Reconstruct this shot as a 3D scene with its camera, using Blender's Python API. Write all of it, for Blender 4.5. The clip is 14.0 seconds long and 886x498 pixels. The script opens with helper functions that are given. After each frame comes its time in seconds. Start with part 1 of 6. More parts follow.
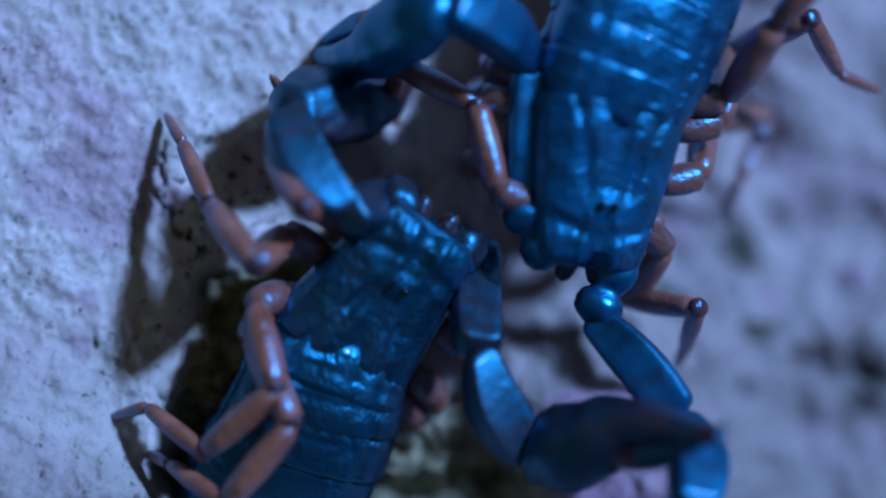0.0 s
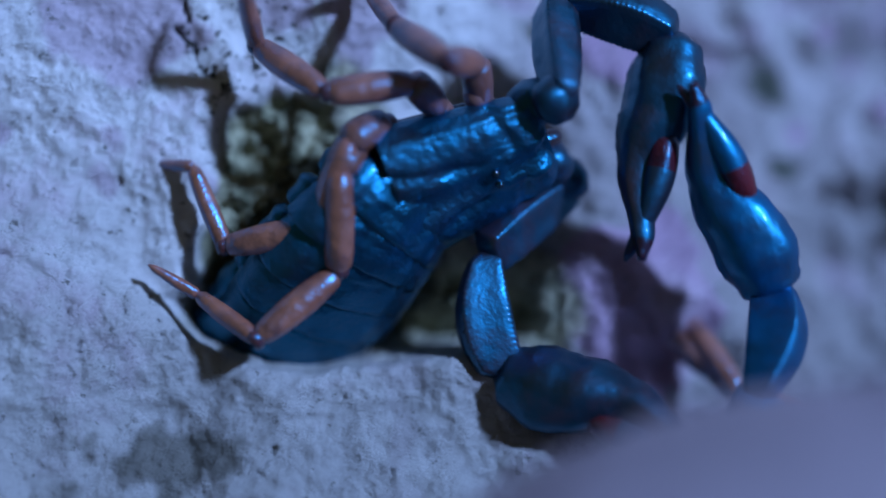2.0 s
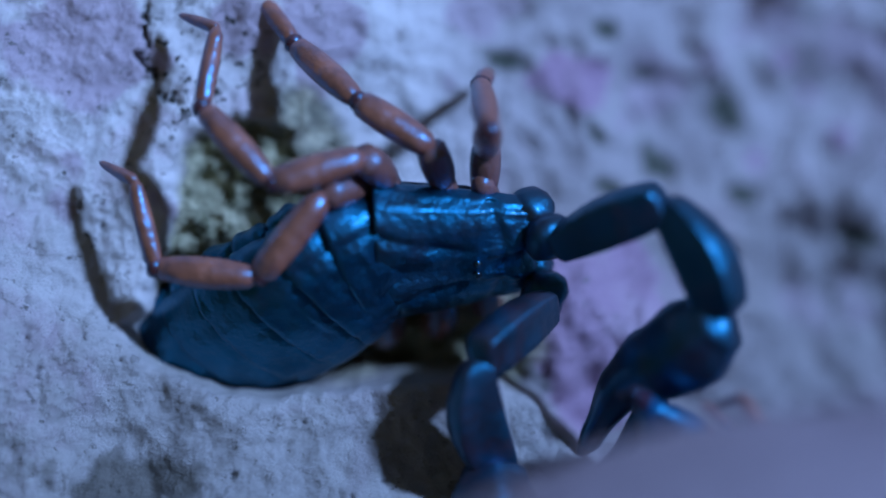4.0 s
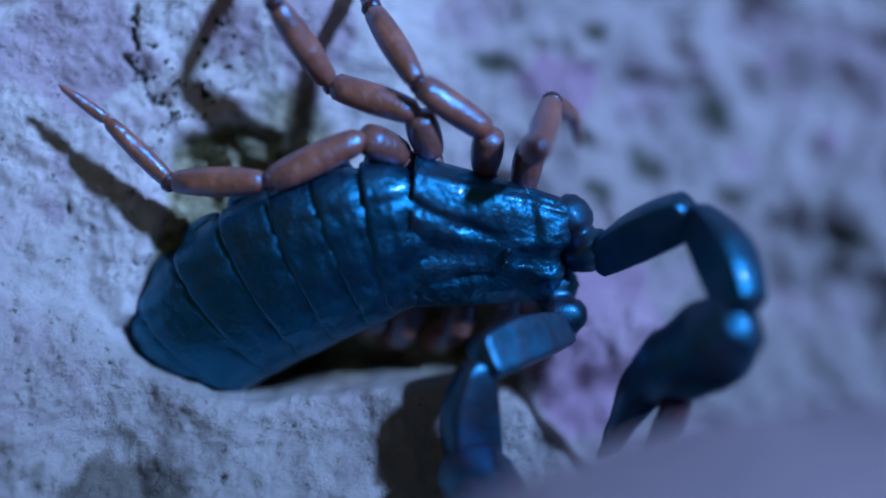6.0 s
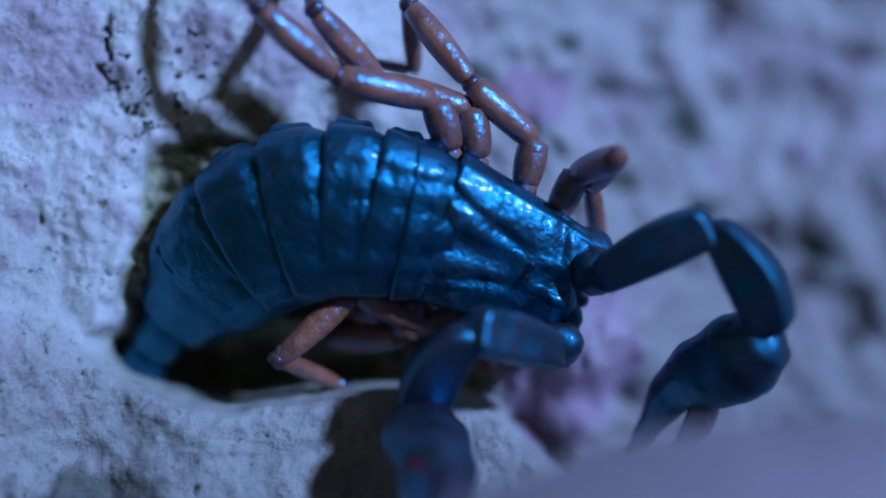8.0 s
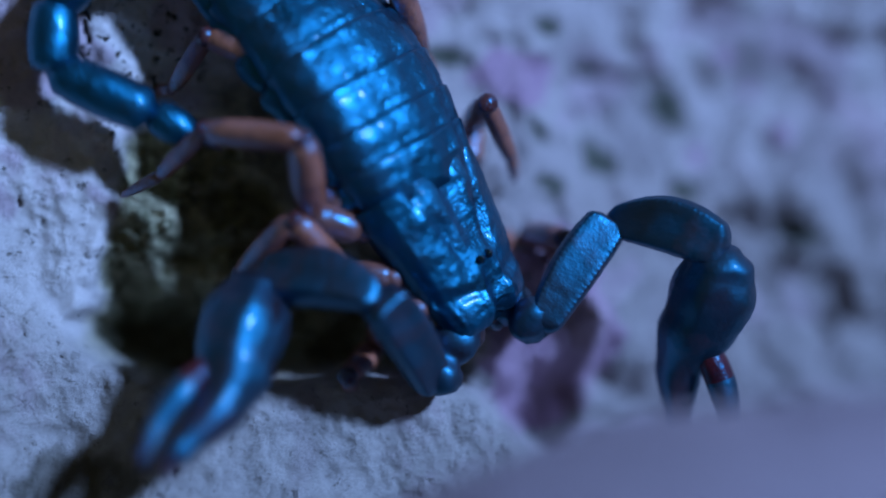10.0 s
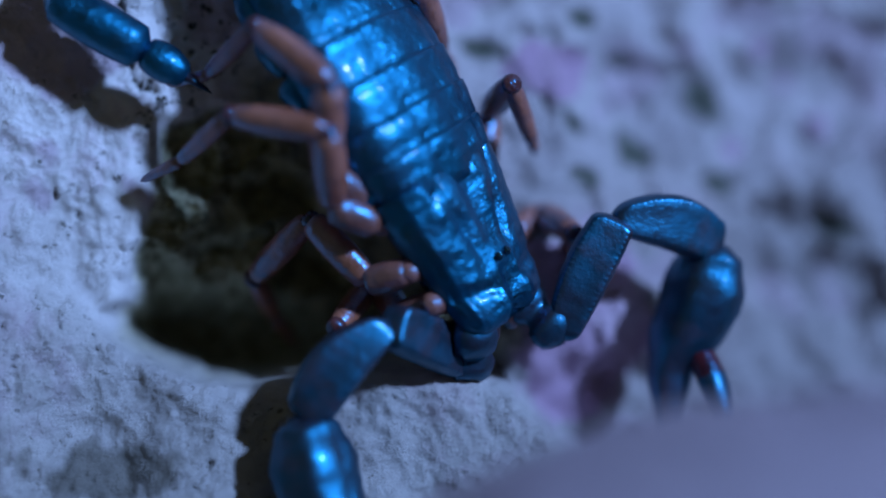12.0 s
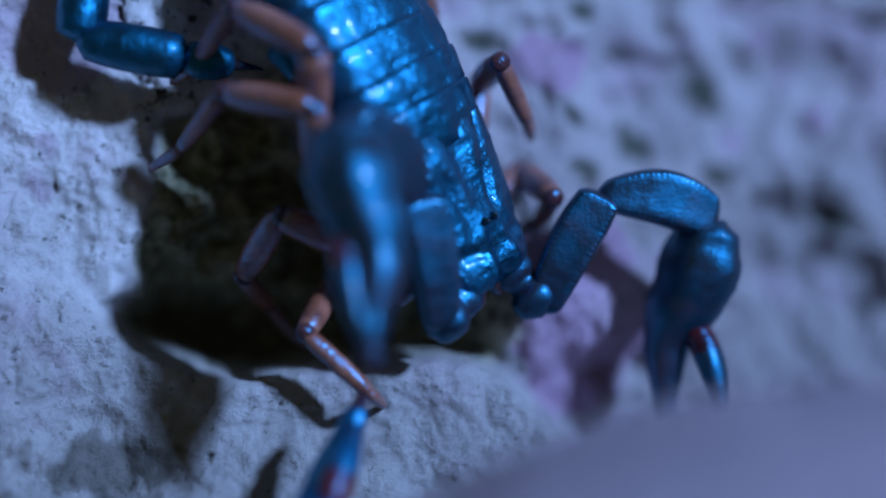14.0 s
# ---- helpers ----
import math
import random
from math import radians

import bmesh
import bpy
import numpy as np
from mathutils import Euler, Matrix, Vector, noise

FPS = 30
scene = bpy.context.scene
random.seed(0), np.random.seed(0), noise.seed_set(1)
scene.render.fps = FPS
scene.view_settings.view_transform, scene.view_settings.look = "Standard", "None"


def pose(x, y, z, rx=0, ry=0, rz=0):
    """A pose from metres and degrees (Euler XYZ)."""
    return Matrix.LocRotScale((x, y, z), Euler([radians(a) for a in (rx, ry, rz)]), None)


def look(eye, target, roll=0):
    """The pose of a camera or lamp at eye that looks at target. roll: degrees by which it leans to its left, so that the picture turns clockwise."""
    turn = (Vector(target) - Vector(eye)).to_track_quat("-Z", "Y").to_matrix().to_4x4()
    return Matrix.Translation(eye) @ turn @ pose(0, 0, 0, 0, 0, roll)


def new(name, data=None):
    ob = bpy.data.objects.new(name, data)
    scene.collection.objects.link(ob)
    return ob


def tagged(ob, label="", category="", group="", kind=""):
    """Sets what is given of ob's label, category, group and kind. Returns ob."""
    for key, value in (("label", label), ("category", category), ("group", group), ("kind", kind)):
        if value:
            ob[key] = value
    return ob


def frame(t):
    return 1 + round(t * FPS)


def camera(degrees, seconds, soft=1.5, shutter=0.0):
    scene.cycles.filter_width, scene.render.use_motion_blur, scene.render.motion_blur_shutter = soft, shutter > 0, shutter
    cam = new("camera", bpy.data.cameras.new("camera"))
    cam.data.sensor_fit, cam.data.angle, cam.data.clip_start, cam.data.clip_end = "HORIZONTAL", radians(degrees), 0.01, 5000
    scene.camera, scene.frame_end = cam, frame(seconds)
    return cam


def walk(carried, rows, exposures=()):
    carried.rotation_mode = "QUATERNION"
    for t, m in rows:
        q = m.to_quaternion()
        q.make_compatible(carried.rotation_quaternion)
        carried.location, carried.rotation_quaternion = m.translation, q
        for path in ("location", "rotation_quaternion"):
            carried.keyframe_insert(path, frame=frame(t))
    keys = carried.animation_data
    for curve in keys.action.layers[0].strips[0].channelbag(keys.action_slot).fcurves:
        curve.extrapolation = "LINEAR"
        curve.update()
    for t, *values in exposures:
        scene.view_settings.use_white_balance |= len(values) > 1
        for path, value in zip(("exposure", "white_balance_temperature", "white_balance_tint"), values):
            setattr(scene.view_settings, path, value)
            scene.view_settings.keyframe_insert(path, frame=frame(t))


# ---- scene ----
import functools

MM = 0.001
PITCH = 50.0          # the viewer looks down on the rock face by this angle
REACH = 85.0          # millimetres from the lens to the animals

# face of the rock as seen by the lens: u to the right, v up the face, w out of it (millimetres)
FACE = Matrix(((1, 0, 0, 0),
               (0, math.sin(radians(PITCH)), -math.cos(radians(PITCH)), 0),
               (0, math.cos(radians(PITCH)), math.sin(radians(PITCH)), 0.06),
               (0, 0, 0, 1)))


def face(u, v, w):
    """A place on the rock face, from millimetres to the world."""
    return FACE @ Vector((u * MM, v * MM, w * MM))


def pan(turn, tilt):
    return FACE @ Matrix.Translation((0, 0, REACH * MM)) @ pose(0, 0, 0, tilt, turn, 0)


# ---- camera ----
cam = camera(22.0, 14.0, soft=1.8, shutter=0.5)
cam.data.dof.use_dof = True
cam.data.dof.focus_distance = (REACH - 1.8) * MM
cam.data.dof.aperture_fstop = 11.0
cam.data.dof.aperture_blades = 9
walk(cam, [
    (0, pan(0.213, 3.448)),
    (0.1, pan(0.099, 3.136)),
    (0.2, pan(-0.043, 2.810)),
    (0.3, pan(-0.170, 2.569)),
    (0.4, pan(-0.355, 2.272)),
    (0.5, pan(-0.611, 1.889)),
    (0.6, pan(-0.881, 1.534)),
    (0.7, pan(-1.108, 1.179)),
    (0.8, pan(-1.250, 0.810)),
    (0.9, pan(-1.307, 0.426)),
    (1, pan(-1.321, 0.099)),
    (1.1, pan(-1.307, -0.256)),
    (1.2, pan(-1.221, -0.540)),
    (1.35, pan(-0.937, -0.739)),
    (1.5, pan(-0.597, -0.810)),
    (1.75, pan(0.114, -0.739)),
    (2, pan(0.838, -0.639)),
    (2.15, pan(0.937, -0.540)),
    (2.3, pan(0.937, -0.398)),
    (2.5, pan(0.795, -0.057)),
    (2.7, pan(0.398, 0.000)),
    (3, pan(0.000, 0.000)),
    (3.2, pan(-0.085, -0.043)),
    (4.2, pan(-0.170, 0.014)),
    (5.3, pan(-0.227, 0.057)),
    (5.5, pan(-0.313, 0.057)),
    (6, pan(-0.440, 0.071)),
    (6.5, pan(-0.384, 0.114)),
    (6.75, pan(-0.440, 0.256)),
    (7, pan(-0.554, 0.398)),
    (7.2, pan(-0.611, 0.398)),
    (8.2, pan(-1.278, 0.313)),
    (9.3, pan(-1.889, 0.213)),
    (9.5, pan(-1.804, 0.128)),
    (9.7, pan(-1.818, 0.000)),
    (10, pan(-1.633, -0.099)),
    (10.2, pan(-1.420, -0.043)),
    (10.5, pan(-0.952, -0.043)),
    (11, pan(-0.852, -0.128)),
    (11.5, pan(-0.838, -0.227)),
    (12, pan(-0.767, -0.284)),
    (12.5, pan(-0.781, -0.313)),
    (13, pan(-0.753, -0.384)),
    (13.5, pan(-0.781, -0.426)),
    (14, pan(-0.767, -0.469)),
], exposures=[(0, 0.0), (14, 0.0)])

# ---- light: a dim blue night sky and one soft blue lamp like a low moon ----
world = bpy.data.worlds.new("night")
scene.world = world
world.use_nodes = True
wn = world.node_tree
wn.nodes["Background"].inputs[0].default_value = (0.042, 0.046, 0.034, 1)
wn.nodes["Background"].inputs[1].default_value = 1.0

moon = new("moon_light", bpy.data.lights.new("moon_light", "SUN"))
moon.data.energy = 4.8
moon.data.angle = radians(5)
moon.data.color = (0.30, 0.50, 1.0)
moon.matrix_world = look(FACE @ Vector((0.61, 0.44, 0.66)), FACE @ Vector((0, 0, 0)))


# ---- materials ----
def material(name):
    m = bpy.data.materials.new(name)
    m.use_nodes = True
    t = m.node_tree
    b = t.nodes["Principled BSDF"]
    return m, t, b


def ramp(t, src, stops):
    r = t.nodes.new("ShaderNodeValToRGB")
    e = r.color_ramp.elements
    e[0].position, e[0].color = stops[0][0], (*stops[0][1], 1)
    e[1].position, e[1].color = stops[-1][0], (*stops[-1][1], 1)
    for p, c in stops[1:-1]:
        x = e.new(p)
        x.color = (*c, 1)
    t.links.new(src, r.inputs[0])
    return r.outputs[0]


def mixed(t, fac, a, b):
    m = t.nodes.new("ShaderNodeMix")
    m.data_type = "RGBA"
    for s, v in ((m.inputs[0], fac), (m.inputs[6], a), (m.inputs[7], b)):
        if isinstance(v, tuple):
            s.default_value = (*v, 1)
        elif isinstance(v, float):
            s.default_value = v
        else:
            t.links.new(v, s)
    return m.outputs[2]


def grain(t, scale, detail=4.0, rough=0.6, kind="ShaderNodeTexNoise"):
    tc = t.nodes.new("ShaderNodeTexCoord")
    n = t.nodes.new(kind)
    n.inputs["Scale"].default_value = scale
    if kind == "ShaderNodeTexNoise":
        n.inputs["Detail"].default_value = detail
        n.inputs["Roughness"].default_value = rough
    t.links.new(tc.outputs["Object"], n.inputs["Vector"])
    return n.outputs[0]


def bump(t, b, src, depth, strength=0.6, under=None):
    n = t.nodes.new("ShaderNodeBump")
    n.inputs["Strength"].default_value = strength
    n.inputs["Distance"].default_value = depth
    t.links.new(src, n.inputs["Height"])
    if under is not None:
        t.links.new(under, n.inputs["Normal"])
    t.links.new(n.outputs[0], b.inputs["Normal"])
    return n.outputs[0]


def chitin(name, low, high, rough, coat, bumpy, stain=None, ior=2.6, lumps=1.0):
    m, t, b = material(name)
    c = mixed(t, ramp(t, grain(t, 420), [(0.33, (0, 0, 0)), (0.62, (1, 1, 1))]), low, high)
    if stain:
        c = mixed(t, ramp(t, grain(t, 260, 6, 0.7), [(0.50, (0, 0, 0)), (0.66, (0.85, 0.85, 0.85))]), c, stain)
    t.links.new(c, b.inputs["Base Color"])
    t.links.new(ramp(t, grain(t, 900), [(0.3, (rough * 0.75,) * 3), (0.75, (rough * 1.5,) * 3)]), b.inputs["Roughness"])
    b.inputs["Coat Weight"].default_value = coat
    b.inputs["Coat Roughness"].default_value = 0.12
    b.inputs["IOR"].default_value = ior
    b.inputs["Specular Tint"].default_value = (0.03, 0.57, 1.0, 1)
    n = bump(t, b, grain(t, 1050, 3), 0.00022 * lumps, 0.55)
    n = bump(t, b, grain(t, 3000, 2), 0.00009 * lumps, 0.55, n)
    bump(t, b, grain(t, 6500, 2), 0.000035, bumpy, n)
    return m


SHELL = chitin("blue_black_shell", (0.004, 0.004, 0.006), (0.001, 0.013, 0.032), 0.40, 0.22, 0.6, (0.020, 0.008, 0.007), 2.8)
SHELL_PALE = chitin("bright_blue_shell", (0.003, 0.020, 0.050), (0.001, 0.062, 0.175), 0.38, 0.22, 0.6, (0.012, 0.009, 0.011), 2.8)
CLAW = chitin("granular_claw_shell", (0.026, 0.009, 0.008), (0.010, 0.010, 0.014), 0.41, 0.12, 0.3, (0.065, 0.016, 0.011), 2.5, 0.35)
CLAW_PALE = chitin("bright_claw_shell", (0.004, 0.018, 0.045), (0.002, 0.045, 0.13), 0.38, 0.2, 0.3, (0.030, 0.010, 0.012), 3.0, 0.35)
TIP = chitin("black_red_claw_tip", (0.008, 0.005, 0.007), (0.050, 0.007, 0.009), 0.33, 0.1, 0.4, None, 2.0)
HINGE = chitin("dark_red_finger_base", (0.030, 0.007, 0.012), (0.14, 0.011, 0.012), 0.30, 0.1, 0.4, None, 1.7)
LEG = chitin("brown_leg_shell", (0.25, 0.072, 0.032), (0.48, 0.165, 0.082), 0.33, 0.15, 0.3, (0.12, 0.038, 0.028), 2.7)
HIP = chitin("dark_brown_hip_shell", (0.16, 0.056, 0.033), (0.32, 0.12, 0.075), 0.34, 0.15, 0.3, (0.07, 0.025, 0.02), 2.5)
KNEE = chitin("dark_red_knee", (0.07, 0.018, 0.018), (0.13, 0.04, 0.035), 0.28, 0.2, 0.3, None, 2.0)
SKIN = chitin("brown_joint_skin", (0.030, 0.014, 0.013), (0.085, 0.035, 0.026), 0.30, 0.2, 0.5, None, 2.0)
EYE = chitin("black_eye", (0.003, 0.003, 0.004), (0.005, 0.005, 0.006), 0.08, 0.5, 0.0)


def spread(t, name):
    n = t.nodes.new("ShaderNodeAttribute")
    n.attribute_name = name
    return n.outputs["Fac"]


def stone():
    m, t, b = material("crusted_limestone")
    crust = ramp(t, grain(t, 300, 8, 0.7), [(0.3, (0.58, 0.56, 0.57)), (0.5, (0.80, 0.77, 0.77)), (0.72, (0.91, 0.89, 0.88))])
    c = mixed(t, spread(t, "pink"), crust, mixed(t, grain(t, 700, 5), (0.38, 0.25, 0.36), (0.52, 0.36, 0.46)))
    fleck = ramp(t, grain(t, 150, 6, 0.7), [(0.52, (0, 0, 0)), (0.66, (0.8, 0.8, 0.8))])
    c = mixed(t, fleck, c, (0.62, 0.48, 0.56))
    # dark grey for moss patches and for shade painted into the stone
    c = mixed(t, spread(t, "moss_and_shade"), c, mixed(t, grain(t, 900, 5), (0.07, 0.068, 0.058), (0.20, 0.185, 0.16)))
    c = mixed(t, spread(t, "stain"), c, mixed(t, grain(t, 1100, 5), (0.018, 0.030, 0.018), (0.075, 0.095, 0.06)))
    pits = ramp(t, grain(t, 1500, 5, 0.7), [(0.31, (1, 1, 1)), (0.39, (0, 0, 0))])
    c = mixed(t, pits, c, (0.17, 0.16, 0.15))
    sharp = ramp(t, grain(t, 1900, 3, 0.6), [(0.37, (1, 1, 1)), (0.42, (0, 0, 0))])
    c = mixed(t, mixed(t, spread(t, "pitted"), (0.0, 0.0, 0.0), sharp), c, (0.055, 0.052, 0.045))
    # olive earth of the crevice, also used for painted shade beside it
    soil_and_shade = mixed(t, ramp(t, grain(t, 1300, 6, 0.7), [(0.4, (0, 0, 0)), (0.65, (1, 1, 1))]), (0.16, 0.16, 0.095), (0.66, 0.62, 0.42))
    c = mixed(t, spread(t, "soil_and_shade"), c, soil_and_shade)
    t.links.new(c, b.inputs["Base Color"])
    b.inputs["Roughness"].default_value = 0.92
    b.inputs["Specular IOR Level"].default_value = 0.2
    n = bump(t, b, grain(t, 900, 8, 0.7), 0.0005, 0.6)
    bump(t, b, grain(t, 4200, 5, 0.7), 0.00015, 0.7, n)
    return m


STONE = stone()


# ---- rock ----
def lattice(x, y, seed):
    h = np.sin(x * 127.1 + y * 311.7 + seed * 74.7) * 43758.5453
    return h - np.floor(h)


def rough(x, y, seed=0):
    """Smooth gradient noise, about -1 to 1."""
    i, j = np.floor(x), np.floor(y)
    a, b = x - i, y - j

    def slope(di, dj):
        turn = 2 * math.pi * lattice(i + di, j + dj, seed)
        return np.cos(turn) * (a - di) + np.sin(turn) * (b - dj)

    s, t = a * a * a * (a * (a * 6 - 15) + 10), b * b * b * (b * (b * 6 - 15) + 10)
    low = slope(0, 0) * (1 - s) + slope(1, 0) * s
    top = slope(0, 1) * (1 - s) + slope(1, 1) * s
    return (low * (1 - t) + top * t) * 1.7


def octaves(x, y, size, count, seed, fall=0.5):
    total, amp = 0, 1.0
    for k in range(count):
        total = total + amp * rough(x / size + 17.3 * k, y / size - 9.1 * k, seed + k)
        x, y = 0.8 * x - 0.6 * y, 0.6 * x + 0.8 * y
        size, amp = size * 0.5, amp * fall
    return total


def inside(u, v, outline):
    """Distance to an outline in millimetres, positive within."""
    d = np.full(u.shape, 1e9)
    odd = np.zeros(u.shape, bool)
    n = len(outline)
    for k in range(n):
        (x0, y0), (x1, y1) = outline[k], outline[(k + 1) % n]
        ex, ey = x1 - x0, y1 - y0
        s = np.clip(((u - x0) * ex + (v - y0) * ey) / (ex * ex + ey * ey), 0, 1)
        d = np.minimum(d, np.hypot(u - x0 - s * ex, v - y0 - s * ey))
        with np.errstate(divide="ignore", invalid="ignore"):
            cross = ((y0 > v) != (y1 > v)) & (u < (x1 - x0) * (v - y0) / (y1 - y0) + x0)
        odd ^= cross
    return np.where(odd, d, -d)


def step(d, a, b):
    s = np.clip((d - a) / (b - a), 0, 1)
    return s * s * (3 - 2 * s)


CREVICE = [(-11.3, -2.9), (-11.3, -4.0), (-10.2, -5.1), (-8, -6.0), (-5.5, -5.7), (-3.4, -4.9), (1.8, -4.6), (2.6, -3.5), (1.2, -2.0), (-1.2, -1.0), (-3.4, 0),
           (-3.9, 2.6), (-5.4, 4.6), (-7.6, 5.2), (-9.0, 4.6), (-10.0, 2.8), (-10.4, .6), (-10.5, -.8), (-10.8, -1.8)]
LIP = [(-14.4, -.8), (-13.1, -1.3), (-12.1, -2.7), (-10.2, -4.1), (-7.9, -5.1), (-5.9, -5.2), (-3.8, -4.9), (-.6, -4.65),
       (2.4, -4.65), (3.75, -5.4), (4.8, -6.5), (6.6, -8.3), (9.7, -11.7), (9, -40), (-60, -40), (-60, 0)]


def relief(u, v):
    """Height of the rock over its face, in millimetres, and where it is pink, mossy or painted darker as shade, and
    earthy.
    """
    wob = 0.35 * octaves(u, v, 2.2, 3, 3)
    right = np.maximum(u + 5.0, 0)
    w = -1.6 - 2.5 * step(u, 3, 10) - 0.25 * right - 0.10 * np.maximum(v, 0) * step(u, -6, 2)
    left = step(-u, 4.0, 8.5)
    w = w * (1 - left) + left * (0.12 * np.clip(-u - 8, 0, 4) + 0.15 * np.clip(-u - 12, 0, 8) * step(v, 1, 6) + 0.30 * np.clip(-u - 12.5, 0, 8) * step(-v, -4, 2))
    w = w + 1.6 * step(v, 3, 9) * step(-u, -3, 3) * (1 - left)
    w = np.maximum(w, -15)
    w = w + 4.3 * np.exp(-((u - 7.2) / 4.0) ** 2 - ((v + 3.0) / 4.0) ** 2)
    lumps = octaves(u, v, 4.2, 3, 11)
    w = w + lumps * (0.25 + 1.0 * step(u, 0, 8))
    pink = np.maximum(0.6 * step(octaves(u, v, 5.5, 3, 61), 0.42, 0.6),
                      np.maximum(step(1.9 - np.hypot(u - 5.6, (v - 6.6) * 1.3) + 2 * wob, 0, 0.5),
                                 np.maximum(step(1 - np.hypot((u - 6.3) / 3.4, (v + 3.6) / 4.4) + 0.6 * wob, 0, 0.15),
                                            0.6 * step(2.6 - np.hypot((u + 13.2) * 0.8, v - 7.4) + 2 * wob, 0, 0.6))))
    pink = np.maximum(pink, 0.6 * step(1.3 - np.hypot((u + 7.0) * 0.7, v - 8.3) + 2 * wob, 0, 0.6))
    moss_and_shade = step(octaves(u * 1.3, v * 0.8, 3.2, 3, 71, 0.5), 0.40, 1.0) * 0.65 * step(u, -3, 3) * (1 - 0.8 * pink)
    # faint pink tint that dims the whole right side
    pink = np.maximum(pink, 0.28 * step(u, -2, 4))
    stain = np.zeros(u.shape)
    for a, b, wide, high in ((8.3, 7.2, 0.9, 0.55), (8.0, 5.4, 0.5, 0.9), (8.5, 4.1, 0.5, 0.9), (9.1, 3.3, 0.7, 0.5), (6.7, 2.5, 0.8, 0.6),
                             (12.6, 2.2, 0.8, 0.5), (12.0, 5.5, 0.8, 1.1), (2.5, 7.4, 1.1, 0.5), (6.6, 8.8, 0.7, 0.6), (17.2, 0.6, 1.2, 0.8), (6.3, 4.6, 0.4, 0.6)):
        stain = np.maximum(stain, 0.9 * step(1.1 - np.hypot((u - a + 0.4 * (v - b)) / wide, (v - b) / high) + 1.8 * wob, 0.0, 0.8))
    for a, b, size in ((14.5, 7.8, 0.8), (16.9, 4.7, 0.7), (15.6, 6.6, 0.5), (12.6, 8.9, 0.5), (13.3, 3.6, 0.6)):
        pink = np.maximum(pink, step(size - np.hypot(u - a, v - b) + wob, 0, 0.4))
    w = w - 0.4 * stain
    w = w - 0.5 * moss_and_shade
    # shade painted over the right side, deeper towards the bottom
    moss_and_shade = np.maximum(moss_and_shade, (0.48 + 0.32 * step(-v, -6.0, 1.0)) * step(u, -2, 4) * (1 - pink))
    hollow = inside(u, v, CREVICE) + wob
    pit = step(hollow, -0.25, 1.1)
    w = w - pit * (1.3 + 6.0 * step(-v - 0.35 * (u + 8), 0.8, 4.2) + 1.0 * octaves(u, v, 2.0, 4, 21, 0.6))
    # earth in the crevice; right of it the same colour paints the crust's shade
    soil_and_shade = np.maximum(step(hollow, 0.1, 0.5), 0.85 * step(hollow, -2.0, -1.0) * step(u, -7.0, -5.5))
    d = inside(u, v, LIP) + 0.5 * wob
    join = 3.0 * step(-u, 12.0, 14.5)
    lip = step(d, -0.25 - join, 0.35 + join)
    bank = 0.8 + 0.9 * step(-u, -1.0, 8.0) - 1.0 * step(-u, 8.5, 12.0) + 0.3 * step(d, 0, 0.8)
    bank = bank + 0.26 * np.clip(-u - 10.0, 0, 12) + 0.35 * np.clip(-v - 7.2, 0, 10)
    w = w * (1 - lip) + lip * (bank + 0.40 * octaves(u, v, 3.4, 2, 31))
    # mossy patches on the lip
    moss_and_shade = moss_and_shade * (1 - lip) + lip * np.maximum(
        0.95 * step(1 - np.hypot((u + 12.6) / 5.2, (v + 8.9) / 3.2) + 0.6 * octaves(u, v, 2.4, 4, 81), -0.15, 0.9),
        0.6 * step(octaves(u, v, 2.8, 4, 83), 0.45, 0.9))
    # the lip's shade, put into its colour, a little deeper low down
    moss_and_shade = np.maximum(moss_and_shade, lip * (0.47 + 0.12 * step(-v, 5.0, 8.0)))
    soil_and_shade = soil_and_shade * (1 - lip)
    stain = stain * (1 - lip)
    # greyer towards the far left, below the top
    moss_and_shade = np.maximum(moss_and_shade, 0.30 * step(-u, 9.5, 12.5) * step(-v, -3.5, 0.0))
    pink = pink * (1 - 0.7 * lip)
    # crust: lumps, grains, little pits and a crack
    w = w + 0.15 * octaves(u, v, 1.1, 5, 41, 0.62)
    holes = rough(u / 0.42, v / 0.42, 51) + 0.5 * rough(u / 0.2, v / 0.2, 52)
    dense = step(octaves(u, v, 2.6, 2, 55), 0.0, 0.6)
    w = w - 0.34 * step(holes, 0.6, 1.0) * dense
    pitted = step(1 - np.hypot((u + 8.7) / 2.9, (v - 6.8) / 3.2) + 0.8 * wob, -0.1, 0.5) * (1 - lip) + 0.35 * dense * step(-u, 2, 6)
    crack = np.abs(u + 10.9 - 0.75 * np.maximum(6.9 - v, 0) + 0.35 * octaves(u, v, 0.7, 3, 91))
    crack = (1 - step(crack, 0.04, 0.15)) * step(v, 5.2, 5.7) * (1 - step(v, 8.8, 9.3))
    w = w - 0.6 * crack
    stain = np.maximum(stain, 0.85 * crack)
    return w, pink, moss_and_shade, soil_and_shade, stain, np.clip(pitted, 0, 1)


def stretch(a, b, fine, far):
    mid = list(np.arange(a, b, fine))
    lo, hi, s = [a], [b], fine
    while hi[-1] < far:
        s *= 1.35
        hi.append(hi[-1] + s)
        lo.append(lo[-1] - s)
    return np.array(lo[:0:-1] + mid + hi)


